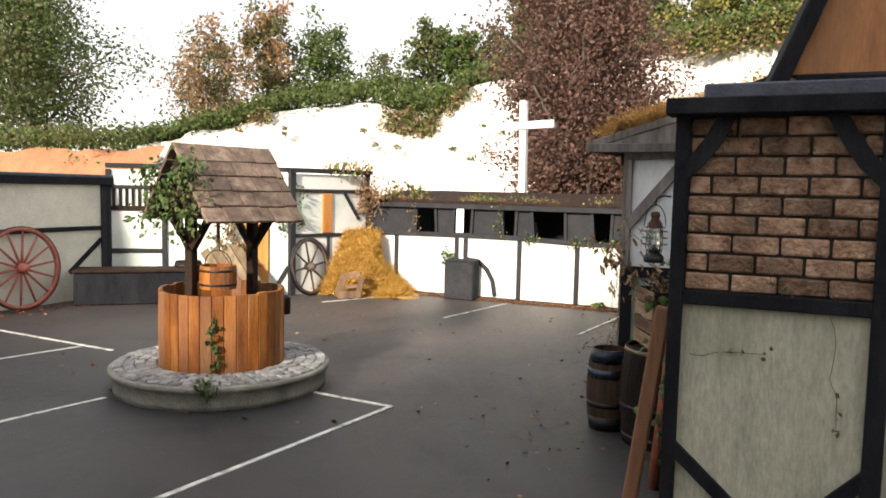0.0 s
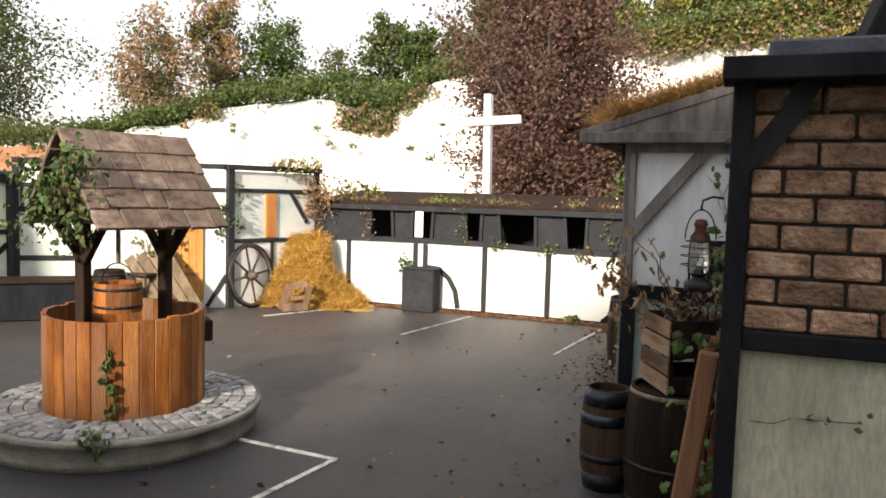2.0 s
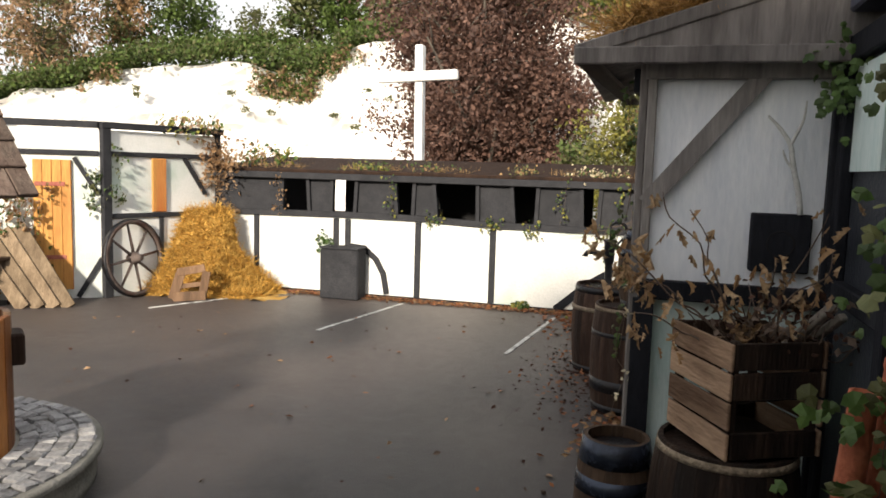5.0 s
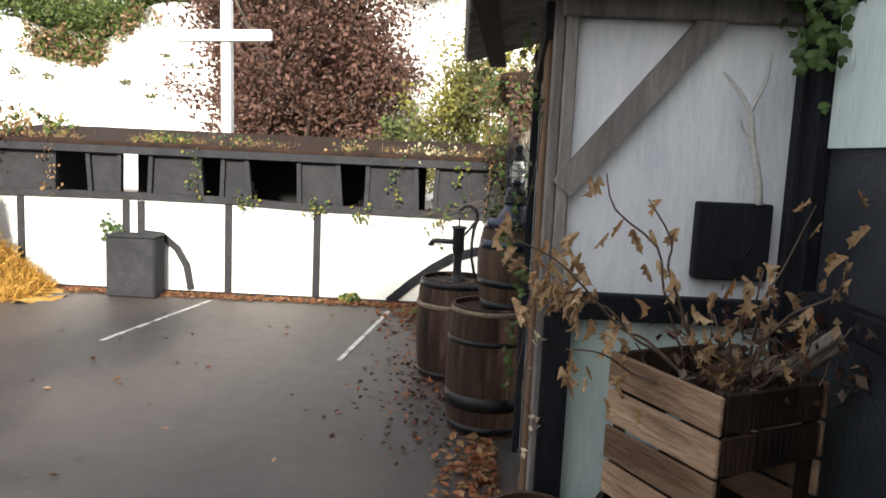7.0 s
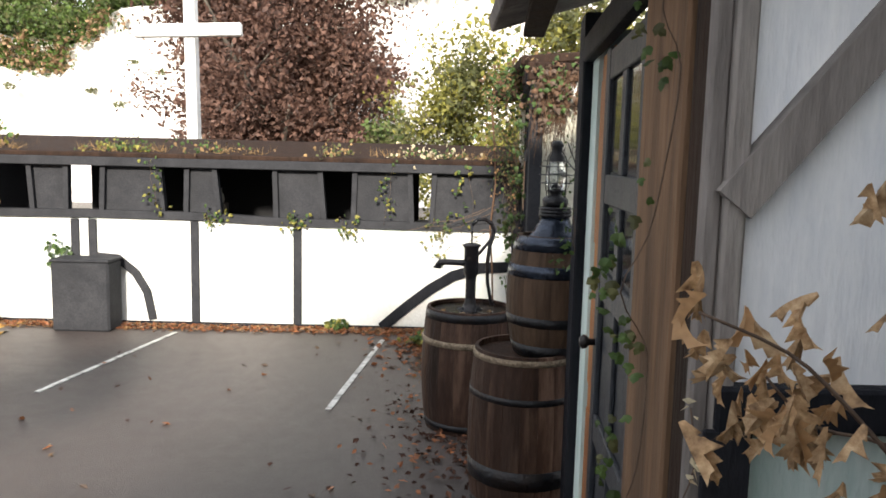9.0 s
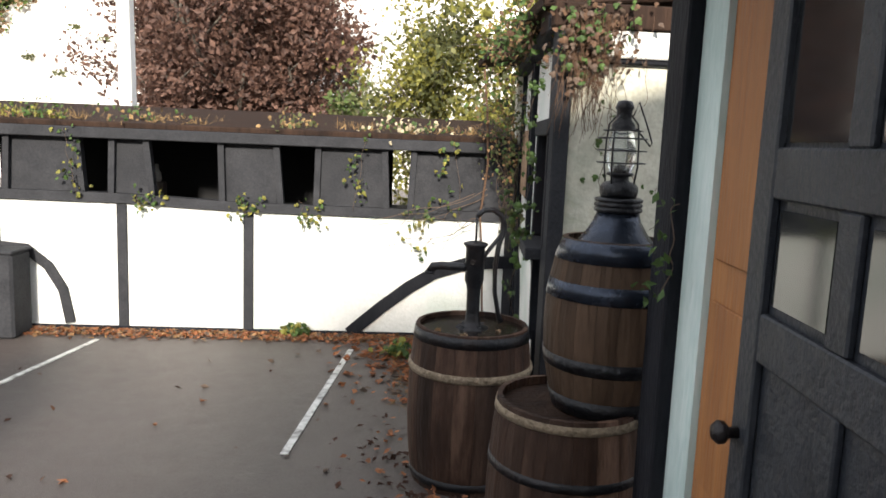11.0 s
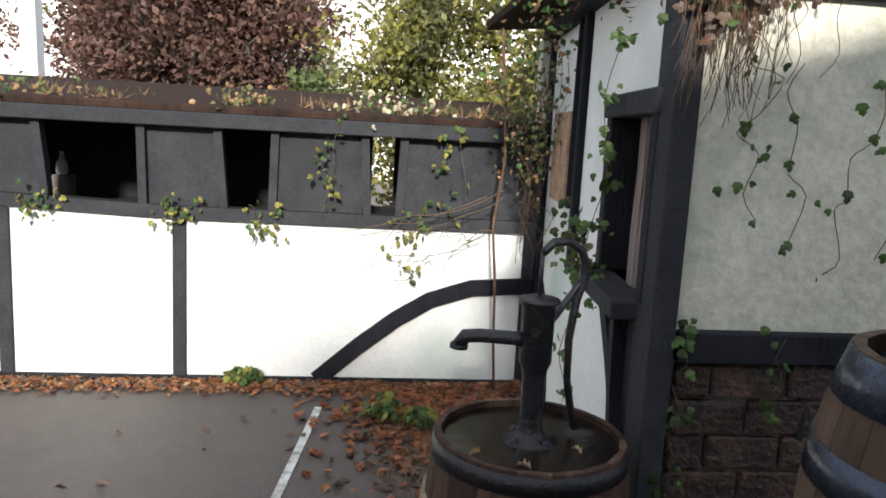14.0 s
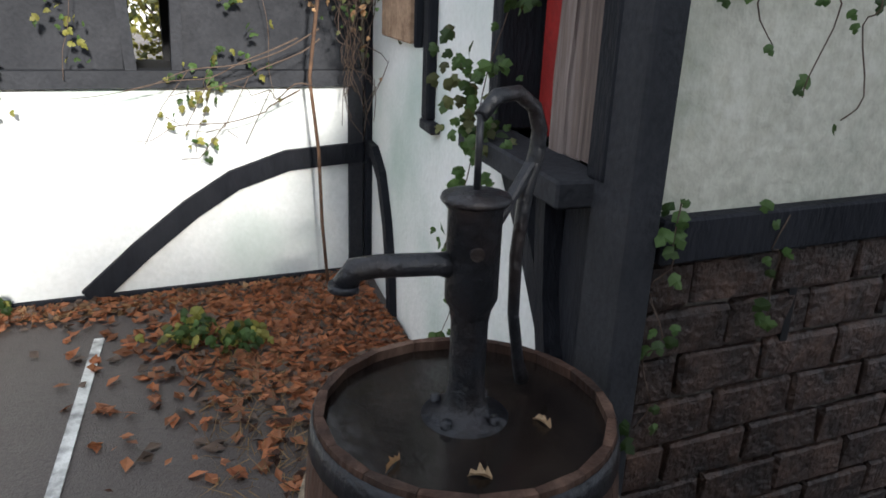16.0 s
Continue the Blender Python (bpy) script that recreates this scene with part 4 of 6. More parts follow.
fL = Face((-6.15, 4.5), (-6.1, 11.75))
barn = thing("cream_barn", (-6.2, 6, 0), "low cream rendered barn with black beams and blue felt roof edge", "building")
part("wall", fL.box(0, fL.len, 0, 1.9, -0.15, 0, 0), "creamlight", barn)
part("top_beam", fL.box(0, fL.len + 0.1, 1.83, 1.95, -0.1, 0.08), "black", barn)
part("roof", add_box(bmesh.new(), (1.6, 7.4, 0.05), Matrix.Translation((-6.82, 8.15, 1.93)) @ pose(0, 0, 0, 0, -3, 0), 0.01), "slate", barn)
part("rail", fL.box(0, fL.len, 1.1, 1.17, 0, 0.03), "black", barn)
part("post", fL.box(fL.len - 0.1, fL.len, 0, 1.85, 0, 0.04), "charcoal", barn)
part("post", fL.box(3.6, 3.7, 1.17, 1.85, 0, 0.03), "black", barn)
part("brace", fL.bar(fL.len - 0.7, 0.45, fL.len - 0.1, 0.95, 0.07, 0, 0.025), "black", barn)


# ---- the well ----
WX, WY = -0.74, 8.42
well = thing("wishing_well", (WX, WY, 0), "round wooden wishing well with shingled roof on a stone ring", "well")
part("base", lathe([(0, 0), (0.965, 0), (0.97, 0.05), (0.97, 0.155), (1.0, 0.165), (1.005, 0.2), (0.99, 0.212), (0.5, 0.212)], 48), "concrete", well, "pale concrete ring").location = (WX, WY, 0)
rngw = np.random.default_rng(3)
for ring, r in enumerate((0.635, 0.73, 0.825, 0.92)):
    nst = int(2 * math.pi * r / 0.1)
    shapes = []
    for q in range(4):
        bm = add_box(bmesh.new(), (0.088, 2 * math.pi * r / nst * 0.86, 0.03), None, 0.009)
        for v in bm.verts:
            v.co += Vector(rngw.normal(0, 0.004, 3))
        me = bpy.data.meshes.new("sett")
        bm.to_mesh(me)
        bm.free()
        shapes.append(me)
    for k in range(nst):
        a = 2 * math.pi * (k + 0.5 * (ring % 2)) / nst
        st = part("sett", shapes[k * 7 % 4], "stone", well)
        st.matrix_parent_inverse = Matrix()
        st.matrix_basis = pose(r * math.cos(a), r * math.sin(a), 0.212 + 0.008 * rngw.random(), rngw.normal(0, 3), rngw.normal(0, 3), math.degrees(a))
N = 34
for k in range(N):
    a = 2 * math.pi * k / N
    half = math.pi * 0.55 / N
    h = 0.9 + 0.02 * rngw.random()
    bm = add_box(bmesh.new(), (0.035, 2 * half - 0.0015, h - 0.2), None, 0.004)
    st = part("stave", bm, "tubwood", well)
    st.matrix_parent_inverse = Matrix()
    st.matrix_basis = pose(0.55 * math.cos(a), 0.55 * math.sin(a), (h + 0.2) / 2, 0, 0, math.degrees(a))
# near-black disc standing in for the shade down the well
part("inner_floor", lathe([(0, 0.55), (0.53, 0.55)], 32), "dark", well).location = (WX, WY, 0)
RD = Vector((0.31, 0.95, 0)).normalized()          # along the ridge
RN = Vector((0.95, -0.31, 0)).normalized()         # across it, towards the walk
WC = Vector((WX, WY, 0))


def wp(a, b, z):
    return WC + RD * a + RN * b + Vector((0, 0, z))


for a in (-0.32, 0.32):
    part("post", beam(wp(a, 0, 0.25), wp(a, 0, 1.75), 0.085, 0.085, 0.008), "darkwood", well)
    for sgn in (-1, 1):
        part("brace", beam(wp(a, 0.02 * sgn, 1.28), wp(a, 0.30 * sgn, 1.56), 0.06, 0.055, 0.006, up=RD), "darkwood", well)
    part("brace", beam(wp(a, 0, 1.3), wp(a - 0.2 * (1 if a < 0 else -1), 0, 1.6), 0.055, 0.055, 0.006), "darkwood", well)
    part("tie_beam", beam(wp(a, -0.42, 1.6), wp(a, 0.42, 1.6), 0.06, 0.07, 0.006), "darkwood", well)
for b in (-0.34, 0.34):
    part("plate", beam(wp(-0.46, b, 1.65), wp(0.46, b, 1.65), 0.06, 0.06, 0.006), "darkwood", well)
part("gable_board", (lambda bm: (bm.faces.new([bm.verts.new(wp(-0.44, b, z)) for b, z in ((-0.4, 1.66), (0.4, 1.66), (0.0, 2.16))]), bm)[1])(bmesh.new()), "darkwood", well)
part("gable_board", (lambda bm: (bm.faces.new([bm.verts.new(wp(0.44, b, z)) for b, z in ((0.4, 1.66), (-0.4, 1.66), (0.0, 2.16))]), bm)[1])(bmesh.new()), "darkwood", well)
roofw = part("roof", beam(wp(-0.47, 0, 2.2), wp(0.47, 0, 2.2), 0.07, 0.03, 0.004), "shingle", well, "weathered oak shingle roof")
for sgn in (-1, 1):
    slope = (wp(0, 0.55 * sgn, 1.56) - wp(0, 0, 2.22)).normalized()
    nrm = RD.cross(slope) * (1 if RD.cross(slope).z > 0 else -1)
    for row in range(5):
        s0 = 0.0 + row * 0.172
        b = -0.5
        while b < 0.49:
            w = min(0.13 + 0.16 * rngw.random(), 0.5 - b)
            bm = add_box(bmesh.new(), (w - 0.005, 0.20 + 0.018 * rngw.random(), 0.03), None, 0.004)
            sh = part("shingle", bm, "shingle", roofw)
            m = Matrix((RD, slope, nrm)).transposed().to_4x4()
            m.translation = wp(b + w / 2, 0, 2.225) + slope * (s0 + 0.1 + 0.008 * rngw.random()) + nrm * (0.012 + 0.002 * (row % 2))
            sh.parent, sh.matrix_parent_inverse = roofw, Matrix()
            sh.matrix_basis = m @ pose(0, 0, 0, 5.0 + rngw.normal(0, 0.6), rngw.normal(0, 0.8), rngw.normal(0, 0.9))
            b += w
part("wall_box", beam(wp(0.575, 0.13, 0.72), wp(0.50, 0.31, 0.72), 0.17, 0.09, 0.012, up=RD), "darkwood", well)


def staved(name, x, y, z, h, r_end, r_mid, mat, label, hoops, category="barrel", group="", staves=20, hoop_mat="iron", top="darkwood", inset=0.03, turn=0.0, open_top=False):
    """A coopered cask: bulged staves, hoops and a sunk head."""
    ob = thing(name, (x, y, z), label, category, group)
    for k in range(staves):
        bm = bmesh.new()
        half = math.pi / staves * 0.985
        a0 = 2 * math.pi * k / staves + turn
        cols = []
        for j in range(9):
            f = j / 8
            r = r_end + (r_mid - r_end) * math.sin(math.pi * f) ** 0.8 if r_mid != r_end else r_end
            cols.append([bm.verts.new((rr * math.cos(a), rr * math.sin(a), f * h)) for rr, a in ((r, a0 - half), (r + 0.0015, a0), (r, a0 + half), (r - 0.015, a0 + half), (r - 0.015, a0 - half))])
        for p0, p1 in zip(cols, cols[1:]):
            for q in range(5):
                bm.faces.new((p0[q], p0[(q + 1) % 5], p1[(q + 1) % 5], p1[q]))
        bm.faces.new(cols[0][::-1])
        bm.faces.new(cols[-1])
        st = part("stave", bm, mat, ob)
        st.matrix_parent_inverse = Matrix()
    for f, w, hm in hoops:
        f0, f1 = max(0.0, f - w / h / 2), min(1.0, f + w / h / 2)
        rr = [r_end + (r_mid - r_end) * max(0.0, math.sin(math.pi * g)) ** 0.8 if r_mid != r_end else r_end for g in (f0, f1)]
        bm = lathe([(rr[0] + 0.001, f0 * h), (rr[0] + 0.0035, f0 * h), (rr[1] + 0.0035, f1 * h), (rr[1] + 0.001, f1 * h)], 40)
        part("hoop", bm, hm, ob).matrix_parent_inverse = Matrix()
    hd = part("head", lathe([(0, h - inset), (r_end - 0.013, h - inset)], 32), top, ob)
    hd.matrix_parent_inverse = Matrix()
    return ob


H = "iron"
bucket = staved("well_bucket", *wp(-0.14, 0.16, 0.0).to_2d(), 0.93, 0.21, 0.16, 0.165, "tubwood", "small wooden bucket hung inside the well", [(0.2, 0.02, H), (0.8, 0.02, H)], "bucket", staves=12, top="dark", inset=0.04)
part("bail", tube([Vector((0.158 * math.cos(t), 0, 0.2 + 0.15 * math.sin(t))) for t in np.linspace(0, math.pi, 11)], 0.005), "iron", bucket).matrix_parent_inverse = Matrix()
part("rope", tube([Vector((0, 0, 0.35 + 0.34 * k / 4)) for k in range(5)], 0.017), "rope", bucket).matrix_parent_inverse = Matrix()

# ---- casks by the buildings ----
PX, PY = 2.58, 12.37
pump_cask = staved("pump_cask", PX, PY, 0, 0.77, 0.27, 0.3, "oakworn", "weathered dark oak cask with rope band below the hand pump", [(0.06, 0.04, H), (0.955, 0.05, H)], staves=18, top="wetwood", inset=0.022)
part("rope_band", (lambda bm: bm)(lathe([(0.285, 0.55), (0.3, 0.553), (0.305, 0.57), (0.301, 0.587), (0.284, 0.592)], 40)), "rope", pump_cask, "pale frayed rope band").matrix_parent_inverse = Matrix()
lower = staved("oak_cask", 2.80, 11.25, 0, 0.80, 0.24, 0.266, "oakworn", "upright dark oak cask with pale worn rim carrying another cask", [(0.06, 0.05, H), (0.27, 0.09, H), (0.74, 0.03, H), (0.965, 0.028, "rope")], group="stacked casks", staves=20)
upper = staved("oak_cask", 2.918, 11.25, 0.772, 0.573, 0.168, 0.217, "oaktan", "tan oak cask with black bands tinted sky blue, stacked on another", [(0.06, 0.06, H), (0.31, 0.045, H), (0.72, 0.055, "skyblack"), (0.94, 0.065, "skyblack")], group="stacked casks", staves=20, top="iron")
small = staved("small_cask", 2.825, 8.83, 0, 0.645, 0.135, 0.168, "oaktan", "small tan cask with wide black bands and dark open top", [(0.09, 0.11, H), (0.33, 0.04, H), (0.71, 0.07, "skyblack"), (0.92, 0.10, "skyblack")], staves=16, top="iron", inset=0.05)
big = staved("oak_cask", 3.24, 8.66, 0, 0.74, 0.25, 0.285, "oak", "large dark cask under a crate, with a pale rope rim", [(0.08, 0.05, H), (0.4, 0.03, H), (0.965, 0.028, "rope")], staves=20, group="")


# ---- hand pump ----
def hand_pump():
    ob = thing("hand_pump", (PX, PY, 0.735), "black cast-iron hand water pump standing on a cask", "pump")
    prof = [(0.0, 0), (0.08, 0), (0.08, 0.014), (0.046, 0.024), (0.036, 0.05), (0.032, 0.09), (0.033, 0.2), (0.037, 0.225), (0.046, 0.245), (0.046, 0.405), (0.05, 0.408), (0.05, 0.415)]
    body = part("barrel", lathe(prof, 28), "iron", ob)
    c = part("cap", lathe([(0, 0.415), (0.056, 0.415), (0.06, 0.421), (0.057, 0.428), (0.03, 0.435), (0, 0.437)], 28), "iron", ob)
    sp = Vector((-0.97, 0.2, 0)).normalized()
    s = part("spout", tube([sp * 0.03 + Vector((0, 0, 0.305)), sp * 0.06 + Vector((0, 0, 0.308)), sp * 0.16 + Vector((0, 0, 0.308)), sp * 0.2 + Vector((0, 0, 0.303)), sp * 0.216 + Vector((0, 0, 0.276))], [0.026, 0.02, 0.02, 0.021, 0.022], 16), "iron", ob)
    rim = part("spout_rim", tube([sp * 0.217 + Vector((0, 0, 0.279)), sp * 0.218 + Vector((0, 0, 0.267))], 0.026, 16), "iron", s)
    hd = Vector((0.94, 0.34, 0)).normalized()
    h = part("lever", tube([hd * v + Vector((0, 0, z)) for v, z in ((0.0, 0.555), (0.035, 0.585), (0.085, 0.587), (0.13, 0.56), (0.148, 0.52), (0.145, 0.48), (0.125, 0.42), (0.11, 0.3), (0.115, 0.18), (0.14, 0.07), (0.155, 0.03))], [0.012, 0.013, 0.013, 0.013, 0.014, 0.015, 0.014, 0.012, 0.011, 0.012, 0.015], 12), "iron", ob)
    rod = part("plunger_rod", tube([(0, 0, 0.43), (0, 0, 0.5), (0, 0, 0.56)], 0.006, 10), "iron", ob)
    br = part("bracket", beam(hd * 0.045 + Vector((0, 0, 0.36)), hd * 0.14 + Vector((0, 0, 0.47)), 0.022, 0.016, 0.004), "iron", ob)
    bolts = []
    for k in range(4):
        a = 0.6 + math.pi / 2 * k
        bolts.append(part("bolt", lathe([(0, 0.03), (0.011, 0.03), (0.011, 0.012), (0.011, 0)], 6, None, Matrix.Translation((0.063 * math.cos(a), 0.063 * math.sin(a), 0))), "iron", ob))
    badge = part("badge", tube([(-0.014, -0.042, 0.34), (-0.016, -0.049, 0.34)], 0.012, 12), "iron", ob)
    for o in (body, c, s, rim, h, rod, br, badge, *bolts):
        o.matrix_parent_inverse = Matrix()
    return ob


hand_pump()


# ---- lanterns ----
def lantern(x, y, z, size, label, hanging=False):
    ob = thing("hurricane_lantern", (x, y, z), label, "lantern", "hurricane lanterns")
    k = size / 0.3
    made = [part("tank", lathe([(0, 0), (0.055, 0), (0.06, 0.012), (0.06, 0.03), (0.05, 0.042), (0.03, 0.048), (0.028, 0.06), (0.042, 0.064), (0.042, 0.072), (0.0, 0.072)], 28), "iron", ob),
            part("globe", lathe([(0.034, 0.072), (0.043, 0.095), (0.046, 0.13), (0.041, 0.17), (0.033, 0.195)], 28), "glass", ob, "clear glass globe"),
            part("chimney", lathe([(0.038, 0.193), (0.036, 0.21), (0.024, 0.225), (0.024, 0.25), (0.03, 0.256), (0.022, 0.275), (0, 0.28)], 24), "rust" if hanging else "iron", ob, "domed metal cap"),
            part("burner", lathe([(0, 0.072), (0.016, 0.072), (0.014, 0.09), (0.006, 0.1), (0, 0.1)], 14), "iron", ob)]
    for zz, rr in ((0.1, 0.074), (0.135, 0.076), (0.17, 0.076), (0.192, 0.06)):
        made.append(part("guard_ring", tube([Vector((rr * math.cos(t), rr * math.sin(t), zz)) for t in np.linspace(0, 2 * math.pi, 25)], 0.0022, 6), "iron", ob))
    for q in range(4):
        a = math.pi / 4 + math.pi / 2 * q
        c, s = math.cos(a), math.sin(a)
        made.append(part("side_wire", tube([(0.05 * c, 0.05 * s, 0.04), (0.058 * c, 0.058 * s, 0.09), (0.056 * c, 0.056 * s, 0.16), (0.05 * c, 0.05 * s, 0.21), (0.026 * c, 0.026 * s, 0.235)], 0.003, 6), "iron", ob))
    if hanging:
        made.append(part("bail", tube([Vector((0.062 * math.cos(t), 0, 0.2 + 0.115 * math.sin(t))) for t in np.linspace(0, math.pi, 13)], 0.003, 6), "iron", ob))
    else:
        made.append(part("bail", tube([(0.03, 0, 0.235), (0.045, 0.0, 0.275), (0.075, 0.0, 0.21), (0.095, 0, 0.16), (0.09, 0, 0.15), (0.04, 0, 0.2)], 0.0028, 6), "iron", ob))
    for o in made:
        o.matrix_parent_inverse = Matrix()
    ob.scale = (k * 0.92, k * 0.92, k)
    return ob


stand = thing("lantern_stand", (2.92, 11.25, 1.315), "dark flared metal stand on top of a cask", "stand")
for o in (part("funnel", lathe([(0, 0), (0.132, 0), (0.127, 0.016), (0.1, 0.048), (0.078, 0.085), (0.068, 0.115), (0, 0.115)], 32), "skyblack", stand),
          part("collar", lathe([(0, 0.115), (0.068, 0.115), (0.078, 0.12), (0.078, 0.129), (0.071, 0.132), (0.078, 0.136), (0.078, 0.145), (0.071, 0.148), (0.078, 0.152), (0.078, 0.159), (0.068, 0.163), (0, 0.163)], 28), "iron", stand)):
    o.matrix_parent_inverse = Matrix()
lantern(2.918, 11.25, 1.479, 0.335, "rusty hurricane lantern with glass globe and wire guard on a cask")
lantern(3.392, 7.13, 1.5, 0.3, "old hurricane lantern with wire guard hung from the house post", True)
hook = thing("lantern_hook", (3.46, 7.13, 1.83), "bent iron hook on the house post", "hook")
part("arm", tube([(3.47, 7.13, 1.86), (3.43, 7.13, 1.865), (3.395, 7.13, 1.85), (3.39, 7.13, 1.82), (3.395, 7.13, 1.81)], 0.005), "iron", hook)

# ---- crate, plank, pots ----
crate = thing("wooden_crate", (3.285, 8.67, 0.745), "worn slatted apple crate with sunward boards coloured pale, resting on a cask", "crate", turn=-63)
CW, CD, CH = 0.42, 0.37, 0.43


def cpart(name, size, at, mat="palewood"):
    o = part(name, add_box(bmesh.new(), size, None, 0.004), mat, crate)
    o.matrix_parent_inverse = Matrix()
    o.matrix_basis = pose(*at, 0, random.uniform(-1.2, 1.2), 0)


# sunward slats pale, end slats dark: the side light is in the colours
for k in range(4):
    zc = 0.052 + k * 0.108
    cpart("slat", (CW, 0.014, 0.098), (0, -CD / 2, zc))
    cpart("slat", (CW, 0.014, 0.098), (0, CD / 2, zc))
    if k != 1:
        cpart("end_slat", (0.014, CD - 0.03, 0.098), (CW / 2 - 0.008, 0, zc), "oak")
        cpart("end_slat", (0.014, CD - 0.03, 0.098), (-CW / 2 + 0.008, 0, zc), "oak")
for sx in (-1, 1):
    for sy in (-1, 1):
        cpart("corner_post", (0.03, 0.03, CH), (sx * (CW / 2 - 0.03), sy * (CD / 2 - 0.022), CH / 2), "oak")
cpart("bottom", (CW - 0.03, CD - 0.03, 0.012), (0, 0, 0.012), "oak")
soil = part("soil", (lambda bm: (bmesh.ops.create_grid(bm, x_segments=10, y_segments=10, size=0.5, matrix=Matrix.Translation((0, 0, 0.2)) @ Matrix.Diagonal((CW - 0.05, CD - 0.05, 1, 1))), bm)[1])(bmesh.new()), "oak", crate, "dark soil and dead stems")
soil.matrix_parent_inverse = Matrix()
for v in soil.data.vertices:
    v.co.z += 0.03 * noise.noise(v.co * 14)
stick = thing("split_log", (3.42, 8.72, 1.05), "grey split timber sticking out of the crate", "timber")
part("billet", beam((3.36, 8.8, 1.0), (3.55, 8.56, 1.3), 0.045, 0.03, 0.006), "greywood", stick)
part("billet", beam((3.42, 8.82, 1.0), (3.6, 8.62, 1.26), 0.04, 0.03, 0.006), "greywood", stick)
plank = thing("leaning_plank", (3.3, 7.3, 0), "thick brown timber plank leaning on the house post", "plank")
part("board", beam((3.29, 7.22, 0.0), (3.45, 7.2, 1.25), 0.085, 0.05, 0.01, up=(0, 1, 0)), "plankwood", plank)
for k, (x, y, h, lean) in enumerate(((3.36, 7.74, 1.22, 9), (3.44, 7.78, 1.3, 9), (3.515, 7.73, 1.27, 7))):
    pot = thing("terracotta_pipe", (x, y, 0), "tall terracotta drain pipe standing among ivy", "pipe", "terracotta pipes")
    o = part("pipe", lathe([(0.026, 0), (0.036, 0), (0.037, h * 0.5), (0.035, h - 0.03), (0.039, h - 0.02), (0.038, h), (0.03, h), (0.026, h - 0.1), (0.026, 0.3)], 24), "terracotta", pot)
    o.matrix_parent_inverse = Matrix()
    o.matrix_basis = pose(0, 0, 0, 0, lean * 0.5, 0)


# ---- wheels ----
def cart_wheel(m, r, spokes, rim_mat, spoke_mat, hub_mat, label, tyre="iron"):
    ob = new("cart_wheel")
    ob.empty_display_size = 0.1
    ob.matrix_basis = m
    tagged(ob, label, "wheel", "cart wheels")
    made = [part("rim", lathe([(r - 0.065, -0.025), (r - 0.012, -0.028), (r - 0.012, 0.028), (r - 0.065, 0.025), (r - 0.065, -0.025)], 40), rim_mat, ob),
            part("tyre", lathe([(r - 0.012, -0.03), (r, -0.03), (r, 0.03), (r - 0.012, 0.03)], 40), tyre, ob),
            part("hub", lathe([(0, -0.09), (0.05, -0.09), (0.06, -0.05), (0.08, -0.03), (0.08, 0.03), (0.06, 0.05), (0.045, 0.11), (0, 0.11)], 24), hub_mat, ob)]
    for k in range(spokes):
        a = 2 * math.pi * k / spokes
        d = Vector((math.cos(a), math.sin(a), 0))
        made.append(part("spoke", tube([d * 0.06, d * 0.2, d * (r - 0.06)], [0.02, 0.018, 0.014], 8), spoke_mat, ob))
    for o in made:
        o.matrix_parent_inverse = Matrix()
    return ob


def stand_wheel(x, y, r, n, lean):
    """A wheel that stands on the ground with its axle along n, tilted back by lean degrees."""
    n = Vector((*n, 0)).normalized()
    side = Vector((0, 0, 1)).cross(n)
    m = Matrix((side, Vector((0, 0, 1)), n)).transposed().to_4x4()
    m.translation = (x, y, r * math.cos(radians(lean)))
    return m @ pose(0, 0, 0, -lean, 0, 7)


cart_wheel(stand_wheel(-3.4, 13.68, 0.5, (1.0, -0.08), 7), 0.5, 8, "wheelgrey", "wheelgrey", "wheelgrey", "weathered grey wooden cart wheel leaning on the shed")
cart_wheel(stand_wheel(-5.93, 10.13, 0.61, (1.0, 0.0), 4), 0.61, 14, "wheelred", "wheelred", "wheelred", "faded red spoked cart wheel leaning on the barn")

# ---- trough, planks and clutter by the shed ----
trough = thing("black_trough", (-5.3, 11.3, 0), "long black painted trough with a dark red-brown top", "trough", turn=42)
for o in (part("body", add_box(bmesh.new(), (1.75, 0.55, 0.5), Matrix.Translation((0.25, 0.08, 0.25)), 0.02), "black", trough),
          part("top", add_box(bmesh.new(), (1.8, 0.6, 0.04), Matrix.Translation((0.25, 0.08, 0.52)), 0.01), "darkwood", trough, "dark red-brown top board")):
    o.matrix_parent_inverse = Matrix()
planks = thing("leaning_boards", (-4.1, 12.75, 0), "grey weathered boards leaning on the white wall", "boards")
for k in range(4):
    p0 = fK.at(KL - 0.35 - 0.16 * k, 0.0, 0.62)
    p1 = fK.at(KL - 0.95 - 0.16 * k, 0.92 - 0.05 * k, 0.12)
    part("board", beam(p0, p1, 0.15, 0.03, 0.005, up=fK.n), "boardtan", planks)
caskb = staved("dark_cask", *fK.at(KL - 1.65, 0, 0.35).to_2d(), 0, 0.62, 0.2, 0.235, "oak", "dark cask standing by the white wall", [(0.1, 0.04, H), (0.9, 0.04, H)])
bench = thing("wooden_stool", (*fK.at(KL - 1.2, 0, 0.3).to_2d(), 0), "small brown wooden stool by the wall", "stool")
q0 = Vector((*fK.at(KL - 1.2, 0, 0.3).to_2d(), 0))
part("seat", add_box(bmesh.new(), (0.34, 0.26, 0.04), Matrix.Translation(q0 + Vector((0, 0, 0.55))), 0.006), "oaktan", bench)
